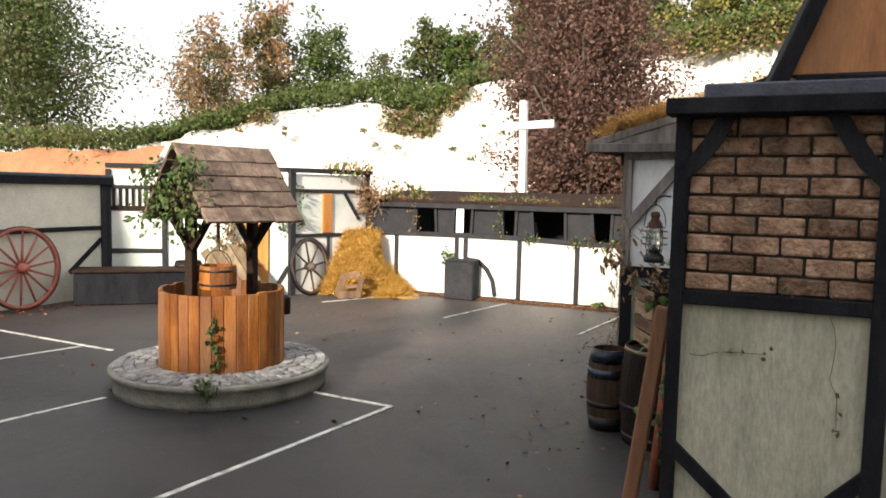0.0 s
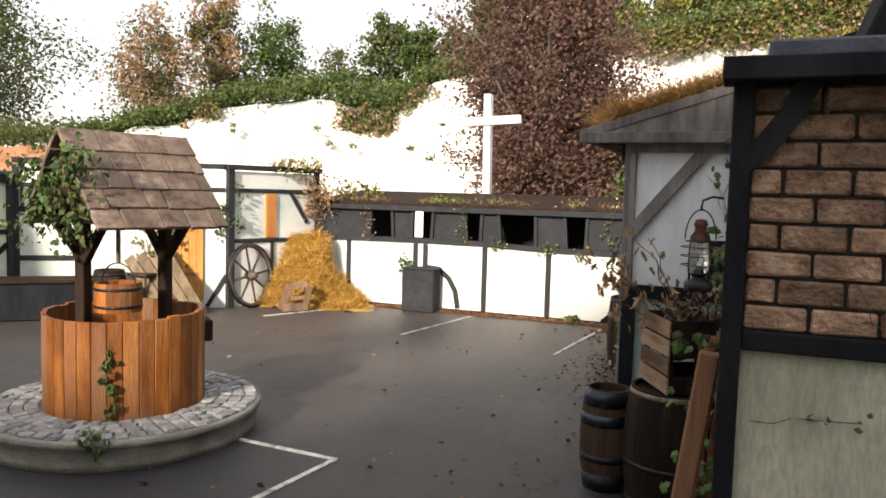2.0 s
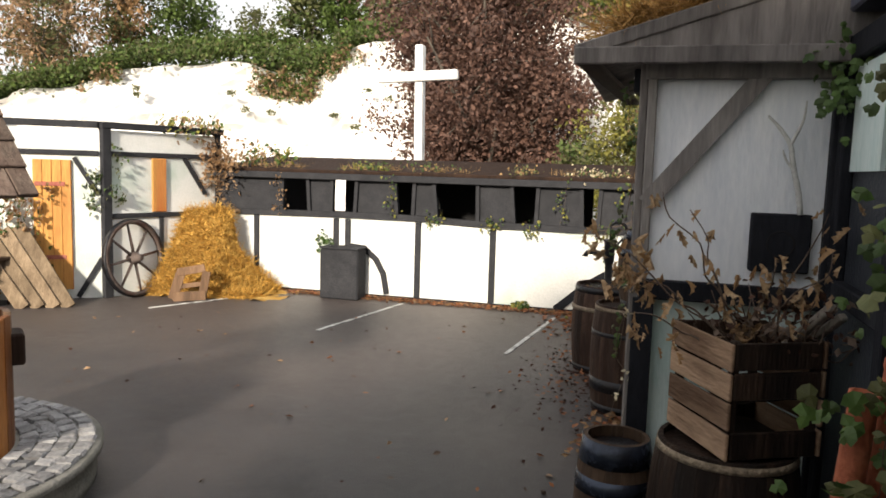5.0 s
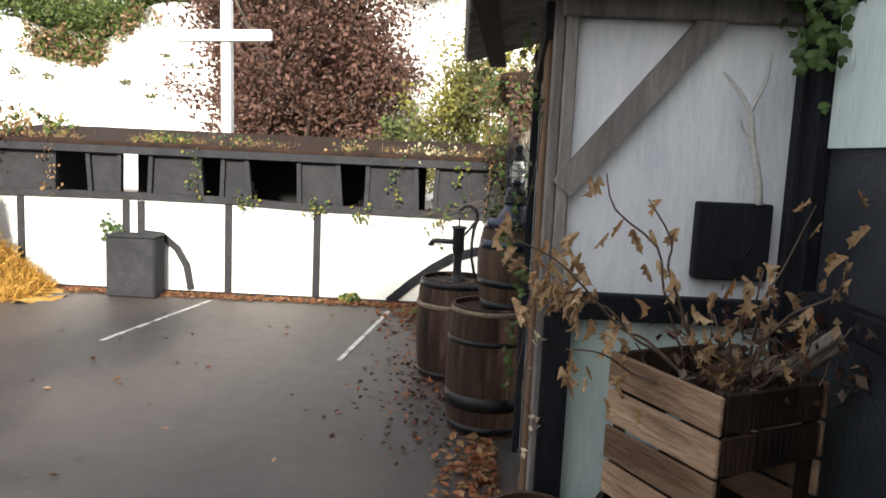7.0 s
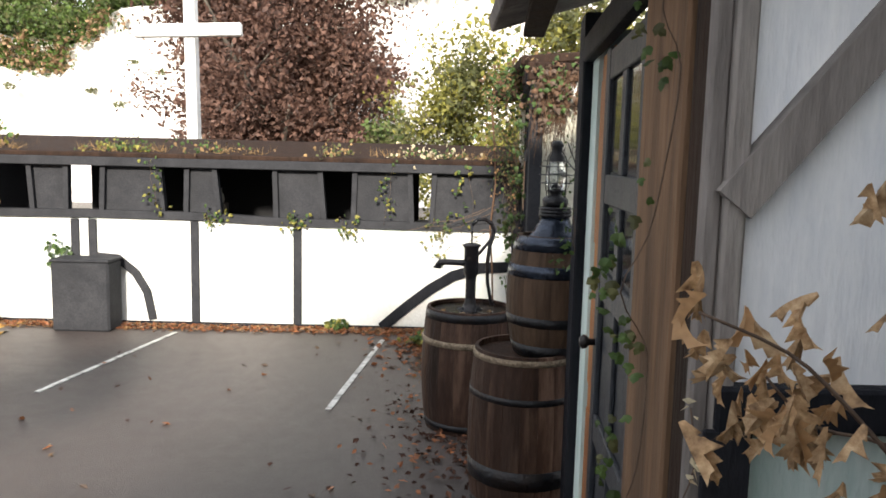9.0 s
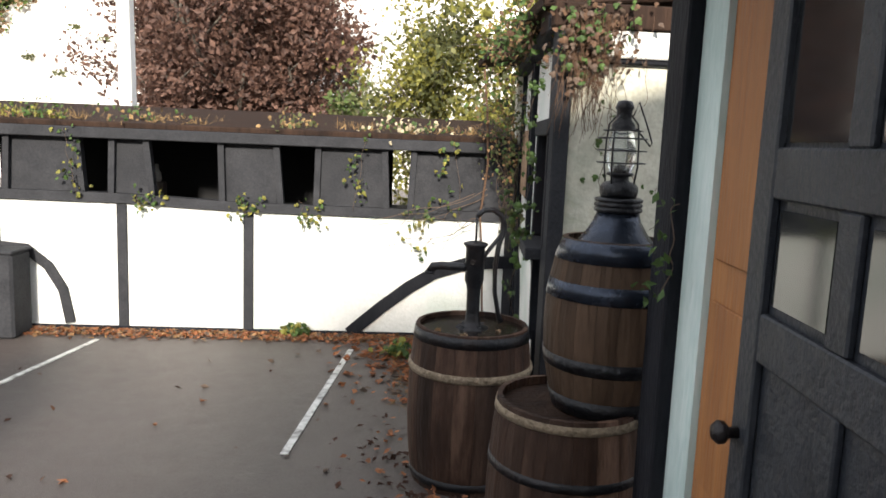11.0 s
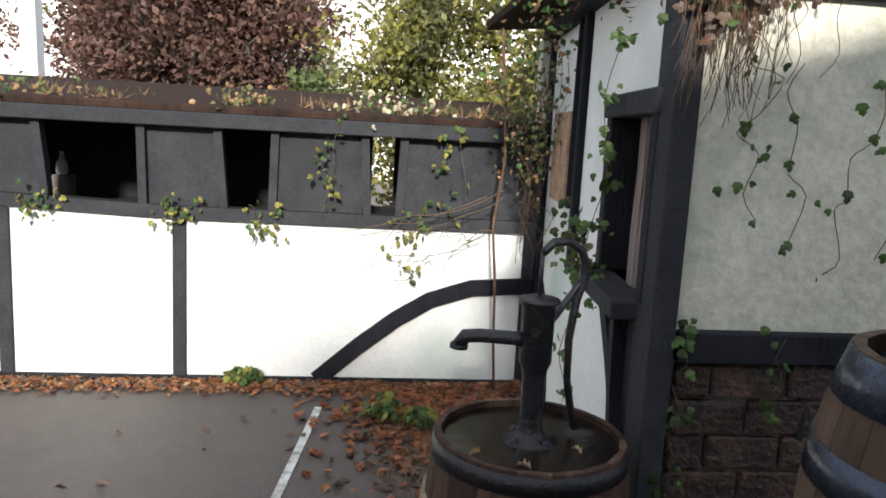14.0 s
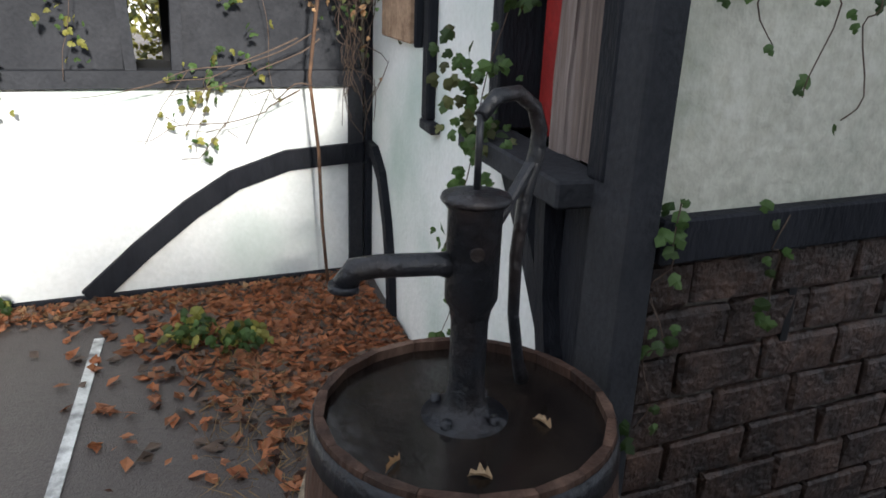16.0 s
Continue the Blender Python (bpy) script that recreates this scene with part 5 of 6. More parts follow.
for sx, sy in ((-1, -1), (-1, 1), (1, -1), (1, 1)):
    part("leg", beam(q0 + Vector((sx * 0.13, sy * 0.09, 0)), q0 + Vector((sx * 0.12, sy * 0.08, 0.53)), 0.035, 0.035, 0.004), "oaktan", bench)
box2 = thing("broken_crate", (-2.55, 13.72, 0), "broken brown wooden box lying against the straw", "box")
for k, (a, b, w) in enumerate((((-2.8, 13.62, 0.02), (-2.7, 13.66, 0.36), 0.12), ((-2.74, 13.64, 0.36), (-2.44, 13.78, 0.42), 0.1), ((-2.46, 13.74, 0.02), (-2.4, 13.76, 0.38), 0.1), ((-2.78, 13.6, 0.05), (-2.4, 13.74, 0.08), 0.12), ((-2.72, 13.66, 0.18), (-2.44, 13.8, 0.22), 0.06))):
    part("board", beam(a, b, w, 0.03, 0.004, up=(0.4, -0.9, 0.2)), "trimwood", box2)

# ---- cross above the fence ----
cross = thing("wooden_cross", (-0.73, 17.03, 1.9), "plain white painted wooden cross on the overgrown roof", "cross")
part("upright", beam((-0.68, 17.03, 1.72), (-0.71, 17.03, 3.66), 0.17, 0.13, 0.012), "crosspaint", cross)
part("crossbar", beam((-1.36, 16.93, 3.14), (-0.07, 16.97, 3.2), 0.12, 0.15, 0.012), "crosspaint", cross)
part("footing", add_box(bmesh.new(), (0.5, 0.5, 1.75), Matrix.Translation((-0.73, 17.06, 0.87)), 0.02), "darkwood", cross)

# ---- bricks ----
rb = np.random.default_rng(11)
lay_bricks(wallA, fA, brick_rows(0.08, 2.85, 1.37, 2.285, 0.232, 0.1025, 0.016), "brick", -0.022, rb)
lay_bricks(wallC, fC, brick_rows(0.085, 2.95, 0.03, 0.965, 0.25, 0.1165, 0.010), "brickdark", -0.022, rb)


# ---- trees and planting ----
def tree(base, height, spread, mats, label, seed, leaves, leaf, trunk_r=0.16, clear=0.25, lean=(0, 0), dense=1.0, name="tree"):
    """Tapered trunk, limbs with branches, and a crown of small leaves gathered round the branch ends."""
    rng = np.random.default_rng(seed)
    ob = thing(name, base, label, "tree")
    b = Vector(base)
    top = b + Vector((lean[0], lean[1], height * 0.82))
    bm = tube([b + (top - b) * f + Vector((0.05 * height * math.sin(3 * f + seed) * f * 0.4, 0.03 * height * math.cos(2.2 * f + seed) * f, 0)) - Vector((0, 0, 0.3 if f == 0 else 0)) for f in np.linspace(0, 1, 7)],
              [trunk_r * (1.15 - f) for f in np.linspace(0, 1, 7)], 9)
    tips = []
    for k in range(int(16 * dense)):
        f = clear + (1 - clear) * (k + rng.random() * 0.7) / (16 * dense)
        a = k * 2.4 + rng.random()
        o = b + (top - b) * f
        reach = spread * (0.55 + 0.6 * rng.random()) * math.sin(math.pi * min(0.97, 0.22 + 0.78 * (f - clear) / (1 - clear))) ** 0.7
        e = o + Vector((math.cos(a) * reach, math.sin(a) * reach, height * (0.10 + 0.12 * rng.random())))
        mid = (o + e) / 2 + Vector((0, 0, -0.04 * height))
        tube([o, mid, e], [trunk_r * 0.42 * (1.2 - f), trunk_r * 0.26 * (1.2 - f), trunk_r * 0.1], 6, bm)
        for j in range(5):
            g = 0.35 + 0.65 * j / 4
            q = o.lerp(e, g) + Vector(rng.normal(0, 1, 3)) * spread * 0.2
            tube([o.lerp(e, g * 0.9), q], [trunk_r * 0.12, trunk_r * 0.05], 4, bm)
            tips.append(q)
    part("trunk", bm, "bark", ob)
    tips.append(top)
    per = leaves // len(mats)
    for i, mt in enumerate(mats):
        sel = [t for k, t in enumerate(tips) if k % len(mats) == i] or tips
        me = leaf_cloud(sel, leaf, per, (spread * 0.15, spread * 0.15, spread * 0.13), rng)
        tagged(part("crown", me, mt, ob), kind="stuff")
    return ob


tree((-53, 45, 3.5), 15.5, 7.0, ["olive", "greenleaf"], "large spreading olive-green tree on the hill", 1, 20000, 0.3, 0.5, 0.2, dense=1.3)
tree((-62, 47, 3.5), 14, 6.5, ["olive"], "large spreading olive-green tree on the hill", 21, 8000, 0.35, 0.5, 0.2, dense=1.2)
tree((-21.3, 31.2, 3.9), 5.4, 2.2, ["pinkleaf", "pinkleaf", "olive"], "slender tree with pale pinkish-brown autumn leaves", 2, 4600, 0.17, 0.1, 0.3)
tree((-21.6, 36, 5.0), 6.6, 2.1, ["olive", "deadleaf"], "bushy green and russet tree on the quarry edge", 3, 5200, 0.2, 0.14, 0.15)
tree((-25.2, 35, 4.5), 3.4, 2.0, ["olive", "pinkleaf"], "low russet scrub tree on the quarry edge", 23, 3000, 0.18, 0.1, 0.1)
tree((-19.7, 38, 6.0), 4.5, 1.9, ["greenleaf", "hedge"], "small green tree on the quarry edge", 4, 4600, 0.2, 0.12, 0.1)
tree((-16.8, 40, 7.0), 2.4, 1.3, ["olive"], "thin scrubby tree on the quarry edge", 24, 700, 0.2, 0.08, 0.2)
tree((-13.9, 40, 7.0), 3.9, 1.5, ["olive", "greenleaf"], "small olive tree on the quarry edge", 5, 3000, 0.22, 0.12, 0.1)
tree((-12.0, 40, 7.0), 3.4, 1.1, ["hedge"], "rounded green tree on the quarry edge", 25, 3400, 0.2, 0.12, 0.05)
tree((-10.6, 41, 7.4), 3.0, 1.0, ["olive"], "thin scrubby tree on the quarry edge", 26, 1200, 0.22, 0.1, 0.2)
tree((-8.2, 40, 7.0), 5.4, 1.8, ["greenleaf", "olive"], "leafy green tree on the quarry edge", 6, 5200, 0.22, 0.14, 0.1)
tree((-1.45, 25.0, 0.0), 9.2, 2.5, ["copper", "copper", "copper"], "dark copper beech with dense red-brown leaves", 7, 48000, 0.118, 0.25, 0.12, dense=2.6)
tree((-2.3, 25.5, 0.0), 6.0, 1.7, ["copper"], "dark copper beech with dense red-brown leaves", 37, 16000, 0.118, 0.18, 0.12, dense=1.6)
tree((0.1, 24.5, 0.0), 4.6, 1.4, ["copper"], "dark copper beech with dense red-brown leaves", 38, 14000, 0.118, 0.18, 0.12, dense=1.6)
for k, (x, y, z, h, s, mm) in enumerate(((0.8, 38.5, 7.5, 5.2, 2.1, ["yellowleaf", "olive"]), (3.4, 38.5, 8.0, 5.5, 2.2, ["greenleaf", "yellowleaf"]), (-2.4, 39.5, 7.6, 5.0, 1.9, ["greenleaf"]), (-5.0, 39.5, 7.4, 4.2, 1.7, ["hedge", "olive"]), (6.5, 38, 8.6, 5.5, 2.4, ["yellowleaf", "greenleaf"]), (10.5, 38, 9.4, 5.5, 2.4, ["greenleaf"]))):
    tree((x, y, z), h, s, mm, "yellow-green autumn tree above the quarry", 50 + k, 5200, 0.22, 0.14, 0.08)
tree((2.75, 19.0, 0.0), 3.4, 1.15, ["yellowleaf", "olive", "yellowleaf"], "yellow-green shrub behind the boundary wall", 8, 15000, 0.07, 0.06, 0.3, dense=1.6, name="shrub")
tree((4.2, 18.2, 0.0), 4.2, 1.3, ["olive", "yellowleaf"], "yellow-green shrub behind the boundary wall", 18, 8000, 0.09, 0.06, 0.3, dense=1.5, name="shrub")
tree((1.35, 22.0, 0.0), 2.6, 0.75, ["greenleaf", "olive"], "dull green shrub behind the boundary wall", 28, 2200, 0.1, 0.06, 0.3, dense=1.2, name="shrub")


def hedge(name, spots, mats, leaf, count, spread, label, seed):
    ob = thing(name, spots[0], label, "hedge", kind="stuff")
    rng = np.random.default_rng(seed)
    for mt in mats:
        tagged(part("foliage", leaf_cloud(spots, leaf, count // len(mats), spread, rng), mt, ob), kind="stuff")


rng = np.random.default_rng(5)
edge = []
for x in np.arange(-26, 12, 0.35):
    t = min(1.0, max(0.0, (x + 24) / 8))
    for k in range(4):
        edge.append((x + rng.normal(0, 0.2), cliff_line(x) - 0.15 + 0.9 * k + rng.normal(0, 0.2), cliff_top(x) + 0.42 + t * (0.28 * k + 0.2 * noise.noise(Vector((x * 0.7, k, 0))))))
hedge("hedge", edge, ["hedge", "greenleaf", "hedge", "olive"], 0.16, 60000, (0.3, 0.35, 0.2), "dense green ivy and bramble along the quarry edge", 31)
drape = []
for x0, dz, n in ((-12.2, 1.0, 26), (-11.0, 0.9, 20), (-17.9, 0.5, 10), (-9.6, 0.5, 14)):
    for k in range(n):
        x = x0 + rng.normal(0, 0.35)
        drape.append((x, cliff_line(x) - 0.35 - 0.15 * rng.random(), cliff_top(x) - dz * rng.random()))
hedge("trailing_bramble", drape, ["hedge", "pinkleaf"], 0.16, 2600, (0.16, 0.1, 0.16), "green bramble trailing over the chalk edge", 32)
drape = []
for k in range(520):
    x = rng.uniform(-0.5, 12)
    drape.append((x, cliff_line(x) - 0.45 - 0.3 * rng.random(), cliff_top(x) + 0.35 - (0.5 + 0.14 * max(0, x + 0.5)) * rng.random() ** 1.5))
hedge("trailing_bramble", drape, ["yellowleaf", "olive", "pinkleaf", "hedge"], 0.17, 12000, (0.2, 0.14, 0.2), "green and russet bramble hanging down the chalk face", 39)
tuft = []
for k in range(24):
    x = rng.uniform(-20, -7)
    tuft.append((x, cliff_line(x) - 1.2, rng.uniform(2.2, 5.0)))
for k, s in enumerate(tuft[:9]):
    hedge("chalk_tuft", [s], ["olive"], 0.1, 60, (0.1, 0.06, 0.06), "small tuft growing on the chalk face", 60 + k)
left = [(x, 29.5 + rng.normal(0, 1.0), 3.95 + 0.2 * rng.random()) for x in np.arange(-44, -23, 0.3)]
hedge("bank_scrub", left, ["hedge", "olive", "olive"], 0.2, 9000, (0.5, 0.7, 0.28), "green and brown scrub on top of the earth bank", 33)


def ivy(name, anchors, count, leaf, spread, mats, label, seed, vines=(), droop=0.3, stem=0.0017):
    """Leaves round anchor points, with bare stems through them."""
    r = np.random.default_rng(seed)
    ob = thing(name, anchors[0], label, "plant")
    for v in vines:
        part("stem", bent(v, stem, 4), "twig" if stem > 0.0015 else "rootbrown", ob)
    for mt in mats:
        big = leaf >= 0.034 and count < 700
        me = lobed_leaves(anchors, leaf * 0.85, count // len(mats), spread, r) if big else leaf_cloud(anchors, leaf, count // len(mats), spread, r, 0.2, droop)
        tagged(part("leaves", me, mt, ob), kind="stuff")
    return ob


def wander(p0, p1, n, amp, seed, sag=0.0):
    r = np.random.default_rng(seed)
    p0, p1 = Vector(p0), Vector(p1)
    return [p0.lerp(p1, k / (n - 1)) + (Vector(r.normal(0, amp, 3)) if 0 < k < n - 1 else Vector()) - Vector((0, 0, sag * math.sin(math.pi * k / (n - 1)))) for k in range(n)]


# ivy on the well
pts = [wp(-0.5 + 0.06 * rng.normal(), b, z) for b, z in zip(rng.uniform(-0.5, 0.45, 40), rng.uniform(1.45, 2.05, 40))]
ivy("well_ivy", pts, 680, 0.058, 0.055, ["ivy", "ivy", "ivy", "olive"], "green ivy hanging over the end of the well roof", 41)
ang = math.atan2(-0.75, 0.5)
ivy("well_creeper", [(WX + 0.575 * math.cos(ang) + 0.03 * rng.normal(), WY + 0.575 * math.sin(ang) + 0.03 * rng.normal(), z) for z in np.linspace(0.25, 0.72, 14)], 110, 0.05, 0.02, ["ivy", "olive"], "thin creeper climbing the well staves", 42)
ivy("ring_plant", [(WX + 1.0 * math.cos(ang), WY + 1.0 * math.sin(ang), 0.2)], 26, 0.07, 0.05, ["ivy"], "small green plant rooted in the stone ring", 43)

# growth on the fence roof, shed and buildings
roofg = [(x, FY + rng.uniform(0.0, 0.7), 1.68 + 0.03 * rng.random()) for x in np.arange(-2.9, 3.0, 0.012) if noise.noise(Vector((x * 1.7, 3.3, 0))) > -0.05]
bl = tagged(part("dry_grass", blades(roofg * 5, (0, -0.2, 0.6), 0.09, 0.004, rng, 0.7), "drygrass"), "brown dry grass and moss on the fence roof", "grass", kind="stuff")
for x, w, mats, n, seed in ((-0.75, 0.25, ["yellowleaf", "ivy"], 320, 71), (-2.7, 0.35, ["pinkleaf", "ivy", "deadleaf"], 520, 72), (1.35, 0.22, ["drygrass", "olive"], 200, 73), (2.25, 0.3, ["paleleaf", "ivy"], 240, 74), (0.1, 0.3, ["ivy", "drygrass"], 180, 75)):
    an = [(x + 0.65 * w * rng.normal(), FY + 0.3 * rng.random(), 1.69 + 0.07 * rng.random()) for k in range(20)]
    ivy("roof_growth", an, int(n * 0.65), 0.04, (0.05, 0.05, 0.045), mats, "tangle of green and dead growth on the fence roof", seed, droop=0.1)
for k, (x, z0, z1) in enumerate(((-0.36, 1.62, 1.12), (0.98, 1.12, 1.0), (1.5, 1.12, 0.92), (1.85, 1.62, 1.05), (-2.0, 1.62, 1.1), (0.2, 1.12, 1.05), (2.35, 1.1, 0.72), (2.6, 1.6, 0.95))):
    an = [(x + 0.05 * rng.normal(), FY - 0.07 - 0.02 * rng.random(), z) for z in np.linspace(z0, z1, 9)]
    ivy("hanging_ivy", an, 40, 0.042, (0.035, 0.015, 0.03), ["ivy", "yellowleaf"] if k != 4 else ["pinkleaf", "deadleaf"], "small spray of ivy hanging on the wall", 80 + k, [wander(an[0], an[-1], 6, 0.012, 80 + k)])
an = [(-1.35 + 0.06 * rng.normal(), FY - 0.04, 0.72 + 0.07 * rng.normal()) for k in range(10)]
ivy("wall_ivy", an, 40, 0.06, (0.03, 0.008, 0.03), ["ivy"], "small sprig of ivy on the white panel", 90)
# dead hop vine at the end of the shed
an = [(-2.95 + 0.16 * rng.normal(), 14.85 + 0.1 * rng.normal(), 1.72 + 0.24 * rng.normal()) for k in range(40)]
ivy("dead_vine", an, 900, 0.06, (0.07, 0.06, 0.09), ["pinkleaf", "deadleaf", "pinkleaf"], "dead brown climbing vine on the shed corner", 91, [wander((-3.0, 14.8, 2.1), (-2.75, 14.75, 1.0), 8, 0.06, k) for k in range(8)])
an = [fS.at(u, 2.22, 0.03) for u in (0.9, 1.1, 1.35, 1.5)] + [(-2.6, 15.2, 1.85), (-2.4, 15.3, 1.9), (-2.2, 15.3, 1.85)]
ivy("shed_ivy", [tuple(a) for a in an], 420, 0.07, (0.12, 0.1, 0.07), ["ivy", "yellowleaf", "pinkleaf"], "bushy ivy on top of the shed", 92)
an = [fS.at(0.15 + 0.05 * rng.normal(), 1.2 + 0.7 * rng.random(), 0.05) for k in range(9)] + [fK.at(KL - 0.12 + 0.04 * rng.normal(), 1.0 + 0.7 * rng.random(), 0.05) for k in range(9)]
ivy("shed_creeper", [tuple(a) for a in an], 190, 0.055, 0.04, ["ivy", "olive"], "thin creeper on the shed timbers", 93)
an = [fK.at(KL - 1.0 + 0.12 * rng.normal(), 0.9 + 0.35 * rng.normal(), 0.12) for k in range(24)]
ivy("climber", [tuple(a) for a in an], 420, 0.06, 0.06, ["deadleaf", "ivy", "deadleaf"], "rust and green climber by the orange door", 94)

# the corner of the cottage and the fence
vines = [wander((3.08 + 0.05 * rng.normal(), 14.7 + 0.1 * rng.normal(), 0.75 + 0.4 * rng.random()), (3.0 + 0.1 * rng.normal(), 14.5 + 0.2 * rng.normal(), 2.0), 9, 0.035, 100 + k) for k in range(22)]
an = [tuple(v[j]) for v in vines for j in (4, 5, 6, 7, 8)]
ivy("corner_vine", an, 520, 0.034, (0.06, 0.07, 0.1), ["ivy", "olive", "deadleaf"], "tangled bare vine with a few leaves in the wall corner", 101, vines)
an = [(2.95 + 0.12 * rng.normal(), 13.3 + 0.7 * rng.normal() * 0.6, 2.26 + 0.06 * rng.normal()) for k in range(40)]
ivy("eave_creeper", an, 1100, 0.034, (0.05, 0.12, 0.05), ["ivy", "rootbrown", "drygrass", "ivy"], "creeper and dead stems along the cottage eave", 102)
stems = []
for k in range(170):
    x0 = CX + 0.02 + 0.13 * abs(rng.normal())
    stems.append(wander((x0, CY - 0.1 - 0.05 * rng.random(), 2.24), (x0 + 0.07 * rng.normal(), CY - 0.05 - 0.05 * rng.random(), 2.05 - 0.4 * rng.random() ** 1.8), 7, 0.013, 120 + k))
an = [tuple(v[j]) for v in stems for j in (1, 2, 3)]
ivy("hanging_roots", an, 420, 0.036, (0.04, 0.03, 0.06), ["ivy", "rootbrown", "twig"], "mass of dead hanging stems at the cottage corner", 103, stems, stem=0.0012)
for k, (x, z0, z1, n) in enumerate(((3.16, 1.95, 1.4, 14), (3.3, 1.85, 1.3, 7), (3.55, 1.8, 1.25, 8), (3.75, 1.9, 1.3, 7), (3.05, 1.1, 0.6, 20), (3.35, 1.05, 0.82, 9))):
    v = wander((x, CY - 0.035, z0), (x + 0.1 * rng.normal() - (0.18 if k == 5 else 0), CY - 0.04, z1), 8, 0.02, 140 + k)
    ivy("wall_creeper", [tuple(q) for q in v], n, 0.04, (0.025, 0.006, 0.025), ["ivy"], "thin ivy strand on the cottage wall", 150 + k, [v])
v = wander((2.97, CY + 0.4, 1.95), (2.93, CY + 0.75, 0.45), 10, 0.02, 160)
ivy("wall_creeper", [(q.x - 0.05, q.y, q.z) for q in v], 90, 0.042, 0.025, ["ivy"], "thin ivy strand on the cottage side", 161, [[Vector((q.x - 0.05, q.y, q.z)) for q in v]])
v = wander((2.88, 12.98, 1.12), (2.86, 13.1, 1.3), 4, 0.01, 162)
ivy("sill_plant", [tuple(q) for q in v], 60, 0.042, 0.045, ["ivy", "ivy", "olive"], "green plant on the window sill", 163)

# bare twigs over the white panel
twigs = thing("bare_twigs", (2.6, 14.8, 1.1), "bare grey twigs spreading over the white panel", "plant")
for k in range(5):
    p0 = Vector((2.84 + 0.05 * rng.normal(), 14.72, 1.15 + 0.12 * rng.normal()))
    p1 = Vector((1.75 + 0.9 * rng.random(), 14.76, 0.78 + 0.5 * rng.random()))
    w = wander(p0, p1, 7, 0.03, 170 + k, 0.05)
    part("twig", bent(w, [0.0042 - 0.0005 * j for j in range(7)], 5), "twig", twigs)
    part("twig", tube([w[3], w[3] + Vector((-0.12, 0, -0.14 - 0.1 * rng.random())), w[3] + Vector((-0.2, 0, -0.3 * rng.random() - 0.1))], 0.0022, 4), "twig", twigs)
part("stem", tube(wander((2.93, 14.72, 0.0), (2.83, 14.66, 2.2), 7, 0.018, 190), 0.0085, 8), "rootbrown", twigs)

# thin dry strands on the first house
for k, (u0, z0, u1, z1) in enumerate(((0.1, 2.28, 0.32, 2.16), (0.42, 1.62, 0.6, 1.3), (0.12, 1.02, 0.5, 1.06), (0.78, 1.28, 0.84, 0.7))):
    v = wander(fA.at(u0, z0, 0.012), fA.at(u1, z1, 0.008), 8, 0.012, 230 + k)
    ivy("wall_strand", [tuple(q) for q in v[4:]], 8, 0.03, (0.012, 0.004, 0.012), ["olive"], "thin dry creeper strand on the cottage front", 240 + k, [v])

# recess between the first two buildings
an = [(3.62 + 0.05 * rng.normal(), 8.88 + 0.05 * rng.normal(), 2.13 + 0.06 * rng.normal()) for k in range(16)]
ivy("eave_ivy", an, 130, 0.055, (0.05, 0.05, 0.05), ["ivy"], "broad-leaved ivy under the shop eave", 200)
v = wander((3.55, 7.75, 1.9), (3.46, 7.55, 0.3), 12, 0.04, 201)
ivy("recess_ivy", [tuple(q) for q in v], 240, 0.06, 0.07, ["ivy", "ivy", "olive"], "green ivy among the pipes", 202, [v])
v = wander((2.8, 9.2, 2.1), (2.8, 9.35, 0.9), 10, 0.02, 203)
ivy("door_ivy", [(q.x - 0.02, q.y + 0.1, q.z) for q in v], 70, 0.036, (0.012, 0.06, 0.04), ["ivy", "ivy", "olive"], "ivy climbing beside the dark door", 204, [v])
v = wander((2.93, 10.75, 1.5), (2.9, 10.75, 1.27), 6, 0.015, 205)
ivy("post_ivy", [(q.x - 0.03, q.y, q.z) for q in v], 34, 0.03, 0.018, ["ivy"], "sprig of ivy on the black post", 206, [v])
v = wander((2.83, 9.03, 1.25), (2.78, 8.95, 0.55), 8, 0.015, 207)
ivy("corner_ivy", [tuple(q) for q in v], 40, 0.022, 0.012, ["paleleaf"], "thin pale strand hanging at the shop corner", 208, [v])


def maple_leaf(size, rng):
    """One lobed dead leaf, folded along its rib and curled."""
    bm = bmesh.new()
    fold, curl = rng.uniform(0.7, 1.4), rng.uniform(-2.4, 2.6)
    side = []
    for sg in (-1, 1):
        pts = []
        for k in range(8):
            f = k / 7
            lobe = (0.16, 0.5, 0.3, 0.62, 0.28, 0.42, 0.16, 0.0)[k] * rng.uniform(0.7, 1.2)
            y = size * (-0.55 + 1.6 * f + (0.18 if k in (1, 3, 5) else 0.0))
            x = sg * size * lobe
            z = abs(x) * math.sin(fold) + size * 0.12 * rng.normal() * lobe
            c = curl * (y / size) * 0.5
            pts.append((x * math.cos(fold), y * math.cos(c * 0.6), z + y * math.sin(c * 0.6) * 0.7))
        side.append([bm.verts.new(q) for q in pts])
    rib = []
    for k in range(8):
        y = size * (-0.55 + 1.6 * k / 7)
        c = curl * (y / size) * 0.5
        rib.append(bm.verts.new((0, y * math.cos(c * 0.6), y * math.sin(c * 0.6) * 0.7)))
    for edge_pts in side:
        for k in range(7):
            bm.faces.new((rib[k], rib[k + 1], edge_pts[k + 1], edge_pts[k]))
    bmesh.ops.remove_doubles(bm, verts=bm.verts, dist=1e-5)
    return bm


